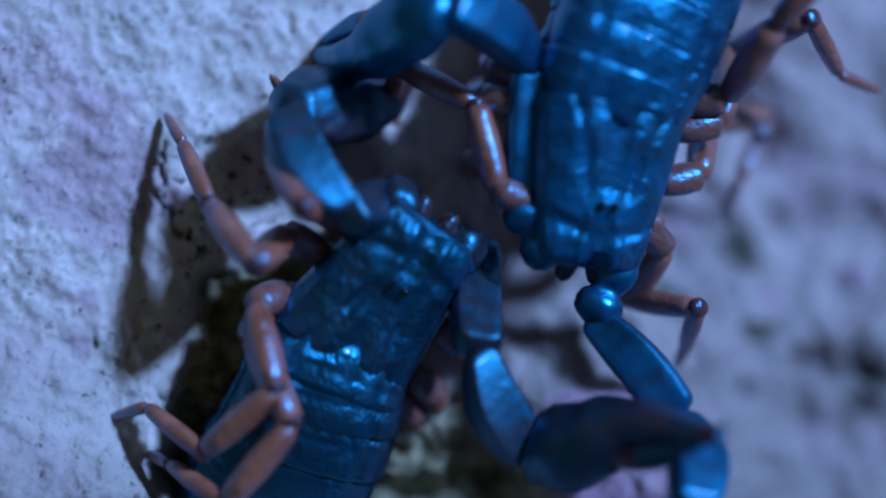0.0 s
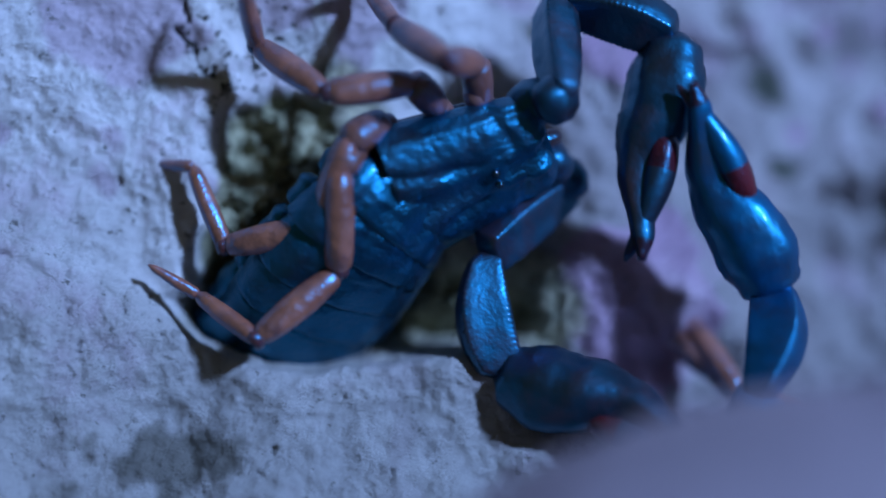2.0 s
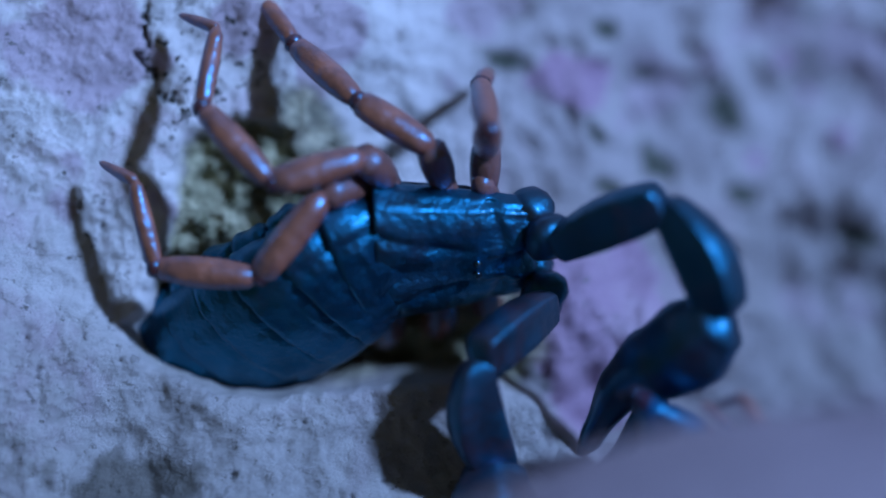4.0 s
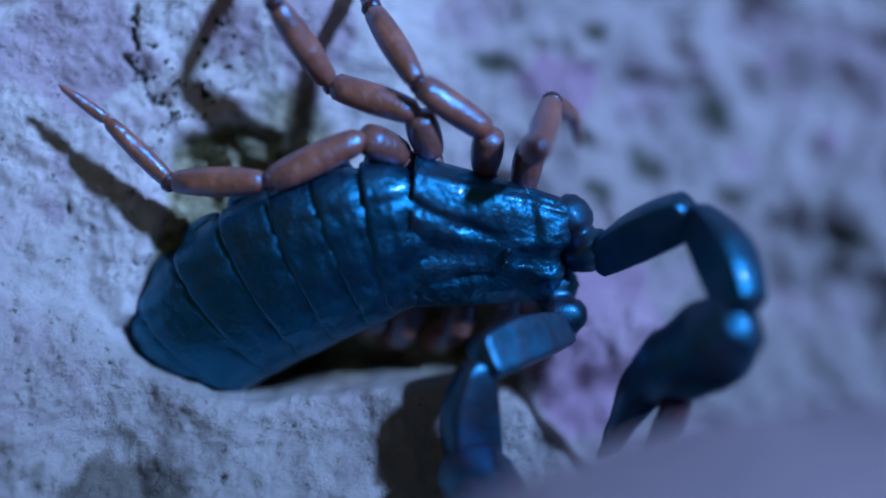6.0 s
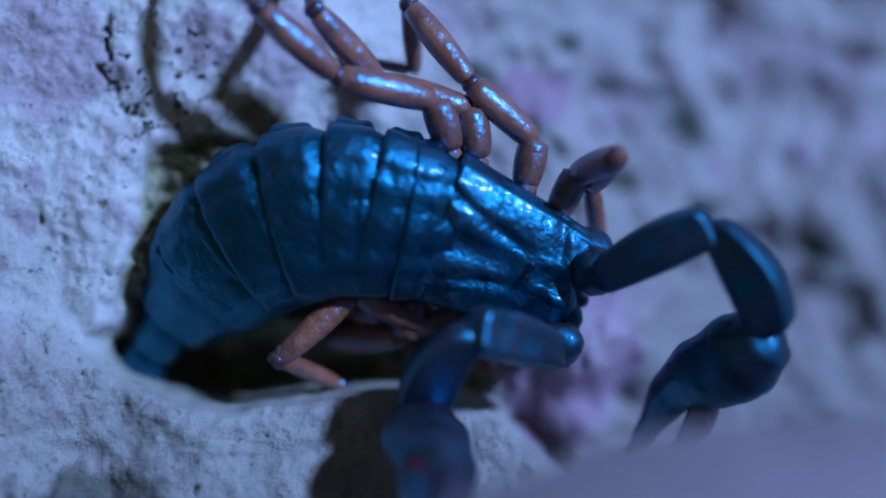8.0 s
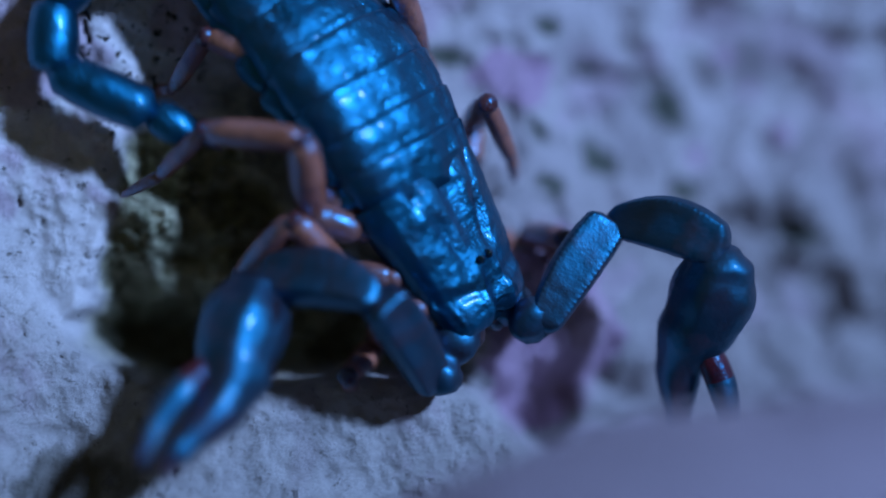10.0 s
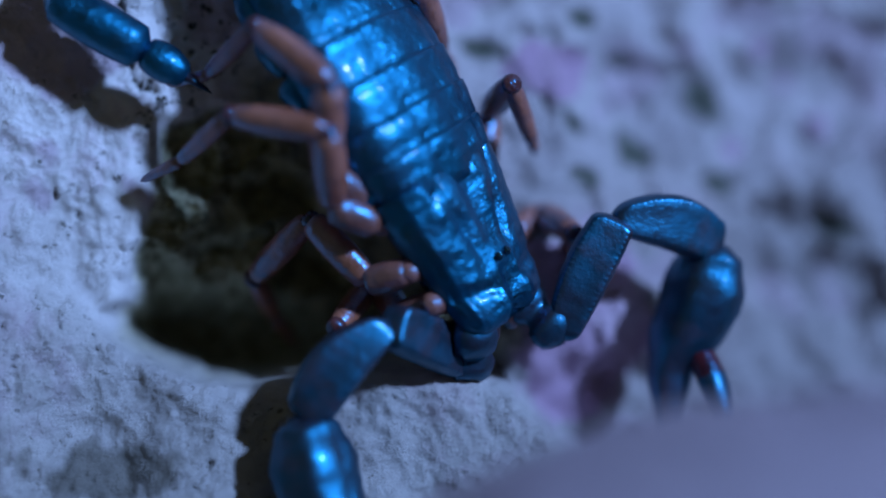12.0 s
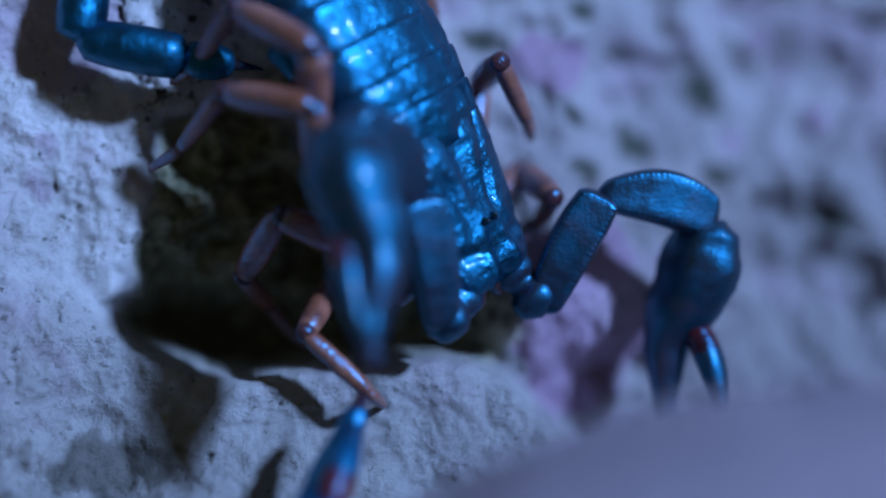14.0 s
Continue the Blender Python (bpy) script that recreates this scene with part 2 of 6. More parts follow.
def build_rock():
    us, vs = stretch(-22, 24, 0.12, 2500), stretch(-15, 16, 0.12, 2500)
    U, V = np.meshgrid(us, vs)
    W, pink, moss_and_shade, soil_and_shade, stain, pitted = relief(U, V)
    far = step(np.hypot(U, V), 30, 300)
    W = W * (1 - far) - 4 * far
    P = np.stack([U, V, W], -1).reshape(-1, 3) * MM
    nx, ny = len(us), len(vs)
    i = np.arange(nx * ny).reshape(ny, nx)
    F = np.stack([i[:-1, :-1], i[:-1, 1:], i[1:, 1:], i[1:, :-1]], -1).reshape(-1, 4)
    me = bpy.data.meshes.new("ground")
    me.from_pydata(P.tolist(), [], F.tolist())
    me.polygons.foreach_set("use_smooth", [True] * len(me.polygons))
    me.materials.append(STONE)
    for name, values in (("pink", pink), ("moss_and_shade", moss_and_shade), ("soil_and_shade", soil_and_shade), ("stain", stain), ("pitted", pitted)):
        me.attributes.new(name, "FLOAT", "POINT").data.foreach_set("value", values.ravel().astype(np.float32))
    ob = new("ground", me)
    ob.matrix_world = FACE
    return tagged(ob, "pale pitted limestone rock face with pink patches and a dark crevice", "rock", kind="structure")


build_rock()


def build_hump():
    """A rounded boulder that rises from the ground and leans over towards the lens."""
    bm = bmesh.new()
    bmesh.ops.create_icosphere(bm, subdivisions=6, radius=1.0)
    for v in bm.verts:
        p = v.co.copy()
        r = 1 + 0.05 * noise.noise(p * 2.1) + 0.025 * noise.noise(p * 6.0) + 0.010 * noise.noise(p * 17.0) + 0.005 * noise.noise(p * 40.0)
        w = 20 + 12.5 * math.copysign(abs(p.z) ** 0.7, p.z) * r
        if p.z < 0:
            w -= 36 * max(0, -p.y - 0.1) * abs(p.z)
        v.co = Vector((p.x * 22 * r, p.y * 12 * r, w)) * MM
    me = bpy.data.meshes.new("rock")
    bm.to_mesh(me)
    bm.free()
    me.polygons.foreach_set("use_smooth", [True] * len(me.polygons))
    me.materials.append(STONE)
    me.attributes.new("pink", "FLOAT", "POINT").data.foreach_set("value", [0.7] * len(me.vertices))
    me.attributes.new("moss_and_shade", "FLOAT", "POINT").data.foreach_set("value", [0.30] * len(me.vertices))
    ob = new("rock", me)
    ob.matrix_world = FACE @ pose(12.0 * MM, -16.8 * MM, 0, 0, 0, 11)
    tagged(ob, "rounded pale limestone boulder leaning out before the crevice", "rock")


build_hump()


# ---- scorpions ----
def part(name, bm, mat, parent, label=""):
    me = bpy.data.meshes.new(name)
    bm.to_mesh(me)
    bm.free()
    me.polygons.foreach_set("use_smooth", [True] * len(me.polygons))
    me.materials.append(mat)
    ob = new(name, me)
    ob.parent = parent
    return tagged(ob, label)


def tube(sections, sides=20, power=2.0):
    """A closed body lofted along x. Sections: x, y, z of the middle, half width, height above and depth below it (millimetres)."""
    bm = bmesh.new()
    rings = []
    for x, y, z, a, up, down in sections:
        ring = []
        for k in range(sides):
            c, s = math.cos(2 * math.pi * k / sides), math.sin(2 * math.pi * k / sides)
            e = 2.0 / power
            c, s = math.copysign(abs(c) ** e, c), math.copysign(abs(s) ** e, s)
            ring.append(bm.verts.new(((x) * MM, (y + a * c) * MM, (z + (up if s > 0 else down) * s) * MM)))
        rings.append(ring)
    for r, q in zip(rings, rings[1:]):
        for k in range(sides):
            bm.faces.new((r[k], r[(k + 1) % sides], q[(k + 1) % sides], q[k]))
    bm.faces.new(rings[0][::-1])
    bm.faces.new(rings[-1])
    bmesh.ops.recalc_face_normals(bm, faces=bm.faces)
    return bm


def limb(length, w0, w1, w2, h=1.0, bend=0.0, cuts=10):
    """A leg or arm segment: narrow at its start, swollen, rounded at its end."""
    out = []
    for k in range(cuts + 1):
        s = k / cuts
        w = (w0 * (1 - s) ** 2 + 2 * w1 * 1.25 * s * (1 - s) + w2 * s * s)
        cap = math.sqrt(max(0.0, 1 - (max(0, 0.12 - s) / 0.13) ** 2)) * math.sqrt(max(0.0, 1 - (max(0, s - 0.9) / 0.105) ** 2))
        w *= max(cap, 0.25)
        out.append((-0.12 + s * (length + 0.24), 0, bend * math.sin(math.pi * s), w, w * h, w * h))
    return tube(out, 14)


def keeled(length, w0, w1, w2, bow=0.0, h=0.85):
    """An arm segment with flat faces, sharp edges and rows of beads along them."""
    cuts, sides = 72, 40
    bm = bmesh.new()
    rings = []
    for k in range(cuts + 1):
        s = k / cuts
        w = w0 * (1 - s) ** 2 + 2 * w1 * 1.25 * s * (1 - s) + w2 * s * s
        cap = math.sqrt(max(0.0, 1 - (max(0, 0.09 - s) / 0.10) ** 2)) * math.sqrt(max(0.0, 1 - (max(0, s - 0.93) / 0.075) ** 2))
        w *= max(cap, 0.35)
        x = -0.12 + s * (length + 0.24)
        ring = []
        for i in range(sides):
            a = 2 * math.pi * (i + 0.5) / sides
            c, d = math.cos(a), math.sin(a)
            e = 2.0 / 5.5
            y, z = math.copysign(abs(c) ** e, c), math.copysign(abs(d) ** e, d)
            # the back is narrower than the middle, the underside rounded
            wide = 0.86 if z > 0 else 0.80
            yy = y * (1 - (1 - wide) * abs(z) ** 1.5)
            zz = z * (h if z > 0 else 0.75 * h)
            edge = math.exp(-((abs(y) - 0.90) / 0.10) ** 2 - ((abs(z) - 0.90) / 0.10) ** 2)
            grow = 1.0
            if 0.05 < s < 0.95:
                bead = 0.5 + 0.5 * math.sin(x * 2 * math.pi / 0.21 + 1.5 * noise.noise(Vector((x * 2, y, z))))
                grow = 1 + edge * (0.02 + 0.085 * bead * (0.6 + 0.4 * noise.noise(Vector((x * 3.1, y * 2, z)))))
                zz *= 1 - 0.10 * math.exp(-(y / 0.55) ** 2) * (1 if z > 0 else 0.3)
                grow += 0.012 * noise.noise(Vector((x * 3, y * 2.5, z * 2.5)))
            yy, zz = yy * grow * w, zz * grow * w
            yy += bow * math.sin(math.pi * min(1, max(0, s)))
            ring.append(bm.verts.new((x * MM, yy * MM, zz * MM)))
        rings.append(ring)
    for r, q in zip(rings, rings[1:]):
        for i in range(sides):
            bm.faces.new((r[i], r[(i + 1) % sides], q[(i + 1) % sides], q[i]))
    bm.faces.new(rings[0][::-1])
    bm.faces.new(rings[-1])
    bmesh.ops.recalc_face_normals(bm, faces=bm.faces)
    return bm


def carapace():
    out = []
    for k in range(61):
        s = k / 60
        a = 1.78 + 1.07 * s ** 0.8
        cap = math.sqrt(max(0.05, 1 - (max(0, 0.10 - s) / 0.105) ** 2))
        up = (0.78 + 0.80 * s ** 0.7) * (0.45 + 0.55 * cap)
        out.append((s * 6.0, 0, -0.15, a * (0.8 + 0.2 * cap), up, 0.9 + 0.5 * s))
    bm = tube(out, 96, 2.9)
    for v in bm.verts:
        x, y, z = (c / MM for c in v.co)
        rim = 1.78 + 1.07 * (max(0, x) / 6.0) ** 0.8
        if abs(z + 0.15) < 0.35 and x > 0.2:
            v.co.y += math.copysign(0.07, y) * MM
        if z > 0.1:
            z += 0.07 * math.exp(-((abs(y) / rim - 0.93) / 0.035) ** 2)
            # middle furrow, forked side furrows, swollen cheeks and hind lobes, the eye hill
            z -= 0.22 * math.exp(-(y / 0.17) ** 2) * (0.35 + 0.65 * abs(x - 2.4) / 3.6)
            z -= 0.22 * math.exp(-((abs(y) - (0.45 + 0.30 * (x - 2))) / 0.20) ** 2) * min(1, max(0, (x - 2.0) / 0.8))
            z -= 0.16 * math.exp(-((x - 1.1 - 0.3 * abs(y)) / 0.25) ** 2) * min(1, abs(y))
            z += 0.20 * math.exp(-((abs(y) - 1.25) / 0.5) ** 2 - ((x - 5.0) / 0.8) ** 2)
            z += 0.14 * math.exp(-((abs(y) - 0.75) / 0.35) ** 2 - ((x - 0.9) / 0.6) ** 2)
            z += 0.24 * math.exp(-(y / 0.45) ** 2 - ((x - 2.3) / 0.5) ** 2)
            keel = math.exp(-((abs(y) - 0.50 - 0.07 * abs(x - 2.3)) / 0.10) ** 2)
            z += 0.13 * keel * (1 + 0.5 * noise.noise(Vector((x * 2.5, y * 2.5, 1.1)))) * min(1, max(0, (5.8 - x) / 0.5))
            z += 0.05 * noise.noise(Vector((x * 1.6, y * 1.6, 3.3))) + 0.035 * noise.noise(Vector((x * 4, y * 4, 7.7)))
            v.co.z = z * MM
        if x < 0.6:
            v.co.x += 0.28 * math.exp(-(y / 0.35) ** 2) * MM
    return bm


BANDS = (1.0, 1.3, 1.5, 1.7, 1.9, 2.1, 2.6)
GIRTH = (2.8, 2.95, 3.1, 3.2, 3.2, 3.0, 2.65, 1.5)
TAIL = (1.8, 1.9, 2.1, 2.5, 3.9)


def tergite(k):
    length, a0, a1 = BANDS[k], GIRTH[k], GIRTH[k + 1]
    out = []
    for x, g, lift in ((-0.75, 0.84, 0), (-0.35, 0.93, 0), (-0.1, 0.965, 0.02), (0.02, 0.98, 0.05), (0.12, 0.985, 0.075), (0.22, 0.99, 0.085), (0.34, 0.995, 0.09),
                       (0.48, 1, 0.10), (length * 0.5 + 0.15, 1, 0.11), (length * 0.62 + 0.1, 1, 0.115), (length * 0.75 + 0.05, 1, 0.12), (length * 0.88, 1, 0.12),
                       (length - 0.06, 1, 0.125), (length + 0.06, 1, 0.12), (length + 0.13, 0.992, 0.09), (length + 0.18, 0.97, 0)):
        s = min(1, max(0, x / length))
        a = (a0 + (a1 - a0) * s) * g
        out.append((x, 0, 0.0, a + lift * 0.5, a * 0.56 + lift, a * 0.30))
    bm = tube(out, 64, 2.4)
    for v in bm.verts:
        x, y, z = (c / MM for c in v.co)
        if z > 0.2:
            q = abs(y) / a0
            dent = 0.13 * math.exp(-((q - 0.66) / 0.05) ** 2) + 0.06 * math.exp(-((q - 0.3) / 0.09) ** 2)
            dent -= 0.05 * math.exp(-(y / 0.25) ** 2)
            dent += 0.05 * math.exp(-((x - 0.38) / 0.07) ** 2) * min(1, 1.4 - q)
            dent -= 0.05 * math.exp(-((q - 0.16 - 0.05 * x) / 0.05) ** 2)
            dent += 0.06 * noise.noise(Vector((x * 1.7, y * 1.7, k * 5.1))) + 0.035 * noise.noise(Vector((x * 4.4, y * 3.4, k * 2.1)))
            v.co.z -= MM * dent
    return bm


def sternite(k):
    length, a0, a1 = BANDS[k], GIRTH[k] * 0.9, GIRTH[k + 1] * 0.9
    return tube([(s * (length + 0.15) - 0.05, 0, -0.1, a0 + (a1 - a0) * s, 0.4, (a0 + (a1 - a0) * s) * 0.5 * (0.93 if s in (0, 1) else 1))
                 for s in (0, 0.15, 0.5, 0.85, 1)], 28, 2.2)


# first leg joint and thigh of each pair of legs, bent against each other, and their joint reach
KINK = ((1.7, 3.2, 4.3), (1.7, 3.2, 4.3), (1.8, 3.4, 4.5), (1.9, 3.8, 5.1))


def side_fold(k, side):
    """The soft bulging skin between a back plate and a belly plate."""
    length, a0, a1 = BANDS[k], GIRTH[k], GIRTH[k + 1]
    out = []
    for i in range(13):
        s = i / 12
        a = a0 + (a1 - a0) * s
        g = math.sqrt(max(0.05, 1 - (2 * s - 1) ** 4)) * (0.9 + 0.12 * math.sin(6 * s + k))
        out.append((s * (length + 0.1) - 0.02, side * a * 0.86, -0.20 * a, 0.22 * a * g, 0.24 * a * g, 0.26 * a * g))
    return tube(out, 20)


def eased(x, xs, ys):
    k = max(i for i in range(len(xs) - 1) if xs[i] <= x)
    q = min(1, (x - xs[k]) / (xs[k + 1] - xs[k]))
    return ys[k] + (ys[k + 1] - ys[k]) * q * q * (3 - 2 * q)


def hand(side):
    """The palm, tapering into its fixed finger; the free finger lies on that side."""
    out = []
    for k in range(45):
        x = 8.6 * k / 44
        w = eased(x, (0, 0.5, 1.8, 3.4, 5.2, 7.4, 8.7), (0.5, 1.22, 1.62, 1.46, 0.90, 0.50, 0.16))
        h = eased(x, (0, 0.5, 1.8, 3.4, 5.2, 7.4, 8.7), (0.5, 0.95, 1.16, 1.08, 0.74, 0.46, 0.16))
        y = -side * (eased(x, (0, 2.2, 5.0, 8.7), (0, 0.0, 0.42, -0.55)))
        out.append((x - 0.1, y, 0, w, h, h * 0.9))
    bm = tube(out, 40, 2.6)
    for v in bm.verts:
        x, y, z = (c / MM for c in v.co)
        if z > 0 and x > 0.3:
            # a blunt keel along the palm, with a slope on either side
            w = eased(x, (0, 0.5, 1.8, 3.4, 5.2, 7.4, 8.7), (0.5, 1.22, 1.62, 1.46, 0.90, 0.50, 0.16))
            middle = -side * eased(x, (0, 2.2, 5.0, 8.7), (0, 0.0, 0.42, -0.55))
            z *= 1.22 - 0.50 * min(1, abs(y - middle - side * 0.1) / w)
            v.co.z = z * MM
        if 0.3 < x < 4.8:
            r = 1 + 0.04 * noise.noise(Vector((x * 5, y * 5, z * 5)))
            bead = (1 + 0.4 * math.sin(x * 26 + 3 * noise.noise(Vector((x * 2, y, 0)))))
            ridge = 0.07 * (math.exp(-((y * side + 0.75) / 0.11) ** 2) + 0.7 * math.exp(-((y * side - 0.45) / 0.11) ** 2)
                            + math.exp(-((y * side + 1.30) / 0.12) ** 2)) * bead * (1 if z > 0 else 0)
            v.co.y, v.co.z = y * r * MM, (z * r + ridge) * MM
    return bm


def knuckle():
    """A short knobbly joint with a raised collar."""
    out = []
    for x, a in ((-0.5, 0.4), (-0.3, 0.72), (0.1, 0.86), (0.6, 0.84), (0.85, 0.68), (1.0, 0.58), (1.15, 0.60), (1.3, 0.80), (1.6, 0.90), (1.95, 0.84), (2.2, 0.66), (2.38, 0.3)):
        out.append((x, 0, 0, a, a, a * 0.95))
    bm = tube(out, 26, 2.6)
    for v in bm.verts:
        v.co *= 1 + 0.07 * noise.noise(v.co / MM * 2.2) + 0.04 * noise.noise(v.co / MM * 5)
    return bm


def free_finger(side):
    out = []
    for k in range(15):
        s = k / 14
        a = 0.60 * math.sin(math.pi * (0.22 + 0.45 * min(1, s * 1.6))) * (1 - s) ** 0.5 + 0.06
        out.append((4.9 * s - 0.4, side * (0.24 * math.sin(math.pi * s) - 0.60 * s * s), 0, a, a * 1.1, a * 1.1))
    return tube(out, 14)


def tipped(ob, start):
    """Dark tips on a claw, from that many millimetres on."""
    ob.data.materials.append(TIP)
    ob.data.materials.append(HINGE)
    for f in ob.data.polygons:
        if f.center.x > start * MM:
            f.material_index = 1
    return ob


def scorpion(shell, claw, label):
    body = tagged(new("scorpion"), label, "scorpion", "fighting scorpions")
    P = {}
    c = P["carapace"] = part("carapace", carapace(), shell, body, "ridged dark blue shield over the head")
    for s in (-1, 1):
        e = part("eye", tube([(-0.16, 0, 0, 0.05, 0.05, 0.05), (-0.08, 0, 0, 0.15, 0.15, 0.15), (0.04, 0, 0, 0.18, 0.18, 0.18), (0.18, 0, 0, 0.05, 0.05, 0.05)], 12), EYE, c, "shiny black eye")
        e.location = (2.3 * MM, s * 0.24 * MM, 1.24 * MM)
        j = P["jaw", s] = part("jaw", limb(1.3, 0.34, 0.46, 0.2, 1.0), SKIN, c, "small brown biting jaw")
        j.matrix_basis = pose(0.75 * MM, s * 0.46 * MM, -0.5 * MM, 0, 14, 180 - s * 8)
    part("belly_plate", tube([(0.6, 0, -0.9, 1.4, 0.5, 0.5), (2.5, 0, -1.0, 2.1, 0.6, 0.7), (5.6, 0, -0.9, 2.6, 0.6, 0.8)], 20), SKIN, c)
    for k in range(7):
        P["band", k] = part("tergite", tergite(k), shell, body)
        part("belly_plate", sternite(k), SKIN, P["band", k], "dark brown belly plate")
        for s in (-1, 1):
            part("side_fold", side_fold(k, s), shell, P["band", k], "soft blue-black fold of skin along the side")
    for k in range(5):
        P["tail", k] = part("tail_segment", limb(TAIL[k], 0.80 - 0.03 * k, 1.02 - 0.04 * k, 0.88 - 0.03 * k, 1.0), shell, body)
    st = P["sting"] = part("sting_bulb", limb(1.7, 0.5, 0.80, 0.35, 1.0), shell, body)
    sp = part("sting", tube([(0, 0, 0, 0.26, 0.26, 0.26), (0.5, 0, -0.05, 0.16, 0.16, 0.16), (0.9, 0, -0.2, 0.09, 0.09, 0.09), (1.2, 0, -0.42, 0.02, 0.02, 0.02)], 10), TIP, st, "dark curved sting")
    sp.location = (1.6 * MM, 0, 0)
    for s, n in ((-1, "L"), (1, "R")):
        P[n + "A", 0] = part("arm_joint", knuckle(), claw, body, "knobbly dark brown shoulder joint")
        P[n + "A", 1] = part("upper_arm", keeled(4.7, 0.58, 0.95, 0.82, -s * 0.15), claw, body)
        P[n + "A", 2] = part("forearm", keeled(4.5, 0.5, 1.2, 0.82, -s * 0.42), claw, body)
        h = P[n + "A", 3] = tipped(part("claw", hand(-s), claw, body, "swollen granular dark blue claw with a blackish tip"), 7.8)
        P[n + "F"] = tipped(part("free_finger", free_finger(-s), claw, h, "movable claw finger with a dark red base"), 3.4)
        for f in P[n + "F"].data.polygons:
            if f.center.x < 0.9 * MM:
                f.material_index = 2
        for k in range(4):
            g = (0.92, 1.0, 1.05, 1.1)[k]
            P[n + str(k + 1), -1] = part("hip", limb(2.0, 0.45, 0.5, 0.36), HIP, c)
            P[n + str(k + 1), "hinge"] = part("leg_base", limb(KINK[k][0], 0.42, 0.60 * g, 0.50, 1.1), HIP, body, "dark brown first leg joint")
            P[n + str(k + 1), 0] = part("thigh", limb(KINK[k][1], 0.40, 0.56 * g, 0.43, 1.15), LEG, body)
            P[n + str(k + 1), 1] = part("shank", limb(3.8, 0.33, 0.56 * g, 0.33, 1.1), LEG, body)
            for j in (0, 1):
                knee = part("knee", tube([(-0.22, 0, 0, 0.2, 0.2, 0.2), (-0.1, 0, 0, 0.36, 0.36, 0.36), (0.1, 0, 0, 0.4, 0.4, 0.4), (0.3, 0, 0, 0.3, 0.3, 0.3)], 12), KNEE, P[n + str(k + 1), j], "dark red knee joint")
                knee.location.x = (KINK[k][1] - 0.1, 3.75)[j] * MM
            P[n + str(k + 1), 2] = part("shin", limb(3.2, 0.30, 0.36, 0.23), LEG, body)
            P[n + str(k + 1), 3] = part("foot", limb(2.0, 0.22, 0.22, 0.09), LEG, body)
    return body, P


# ---- poses: joints of each limb at given seconds, in millimetres on the rock face ----
POSES = {}


def tick(who, what, t, *numbers):
    POSES.setdefault((who, what), []).append((t, np.array(numbers, float)))


tick("A", "spine", 0, -0.59, 5.76, 3.3, -4.24, 1.1, 1.55, -4.64, 0.2, 1.35, -4.98, -0.99, 0.97, -5.56, -2.24, 0.38, -6.4, -3.5, -0.41, -7.42, -4.79, -1.36, -8.8, -5.91, -2.48, -10.89, -6.49, -3.91, -12.3, -6.99, -4.91, -13.79, -7.52, -5.96, -15.44, -8.11, -7.12, -17.4, -8.81, -8.51, -20.46, -9.9, -10.67, -22.5, -10.62, -12.1, 0.05, -0.45, 0.88)
tick("A", "spine", 0.2, -0.12, 5.96, 3.3, -3.81, 1.34, 1.54, -4.21, 0.45, 1.33, -4.6, -0.73, 0.95, -5.22, -1.96, 0.35, -6.06, -3.22, -0.43, -7.08, -4.5, -1.39, -8.46, -5.61, -2.52, -10.55, -6.18, -3.96, -11.96, -6.68, -4.95, -13.45, -7.21, -6.01, -15.1, -7.79, -7.17, -17.06, -8.49, -8.56, -20.12, -9.57, -10.72, -22.16, -10.29, -12.17, 0.06, -0.47, 0.87)
tick("A", "spine", 0.4, 0.22, 5.6, 3.3, -3.45, 0.96, 1.54, -3.83, 0.06, 1.34, -4.17, -1.13, 0.95, -4.78, -2.36, 0.33, -5.67, -3.53, -0.52, -6.77, -4.7, -1.53, -8.24, -5.64, -2.7, -10.32, -6.23, -4.14, -11.73, -6.73, -5.14, -13.22, -7.26, -6.2, -14.87, -7.84, -7.37, -16.82, -8.54, -8.76, -19.88, -9.62, -10.92, -21.91, -10.35, -12.37, 0.08, -0.5, 0.86)
tick("A", "spine", 0.7, 0.38, 5.86, 3.3, -3.27, 1.21, 1.61, -3.73, 0.34, 1.45, -4.13, -0.86, 1.15, -4.61, -2.19, 0.62, -5.4, -3.46, -0.17, -6.4, -4.71, -1.2, -7.73, -5.82, -2.38, -9.8, -6.45, -3.82, -11.21, -6.95, -4.82, -12.7, -7.48, -5.88, -14.34, -8.07, -7.04, -16.3, -8.77, -8.43, -19.35, -9.86, -10.6, -21.39, -10.59, -12.05, 0.1, -0.52, 0.85)
tick("A", "spine", 1, 1.72, 5.07, 2.6, -3.49, 2.11, 1.6, -4.16, 1.3, 1.4, -4.75, 0.27, 1.1, -5.35, -0.92, 0.6, -6.03, -2.19, -0.2, -6.85, -3.5, -1.3, -8.07, -4.67, -2.5, -9.64, -6.41, -3.94, -11.05, -6.92, -4.94, -12.54, -7.45, -6, -14.18, -8.04, -7.17, -16.13, -8.74, -8.56, -19.18, -9.84, -10.73, -21.21, -10.56, -12.18, 0.12, -0.55, 0.82)
tick("A", "spine", 1.2, 1.99, 4.17, 2.1, -2.64, 0.45, 1.57, -3.16, -0.39, 1.43, -3.67, -1.54, 1.1, -4.3, -2.78, 0.55, -5.24, -3.93, -0.29, -6.37, -5.01, -1.37, -7.83, -5.93, -2.57, -9.9, -6.56, -4.01, -11.31, -7.06, -5.01, -12.79, -7.6, -6.07, -14.43, -8.19, -7.24, -16.39, -8.89, -8.63, -19.44, -9.99, -10.8, -21.47, -10.72, -12.24, 0.12, -0.55, 0.82)
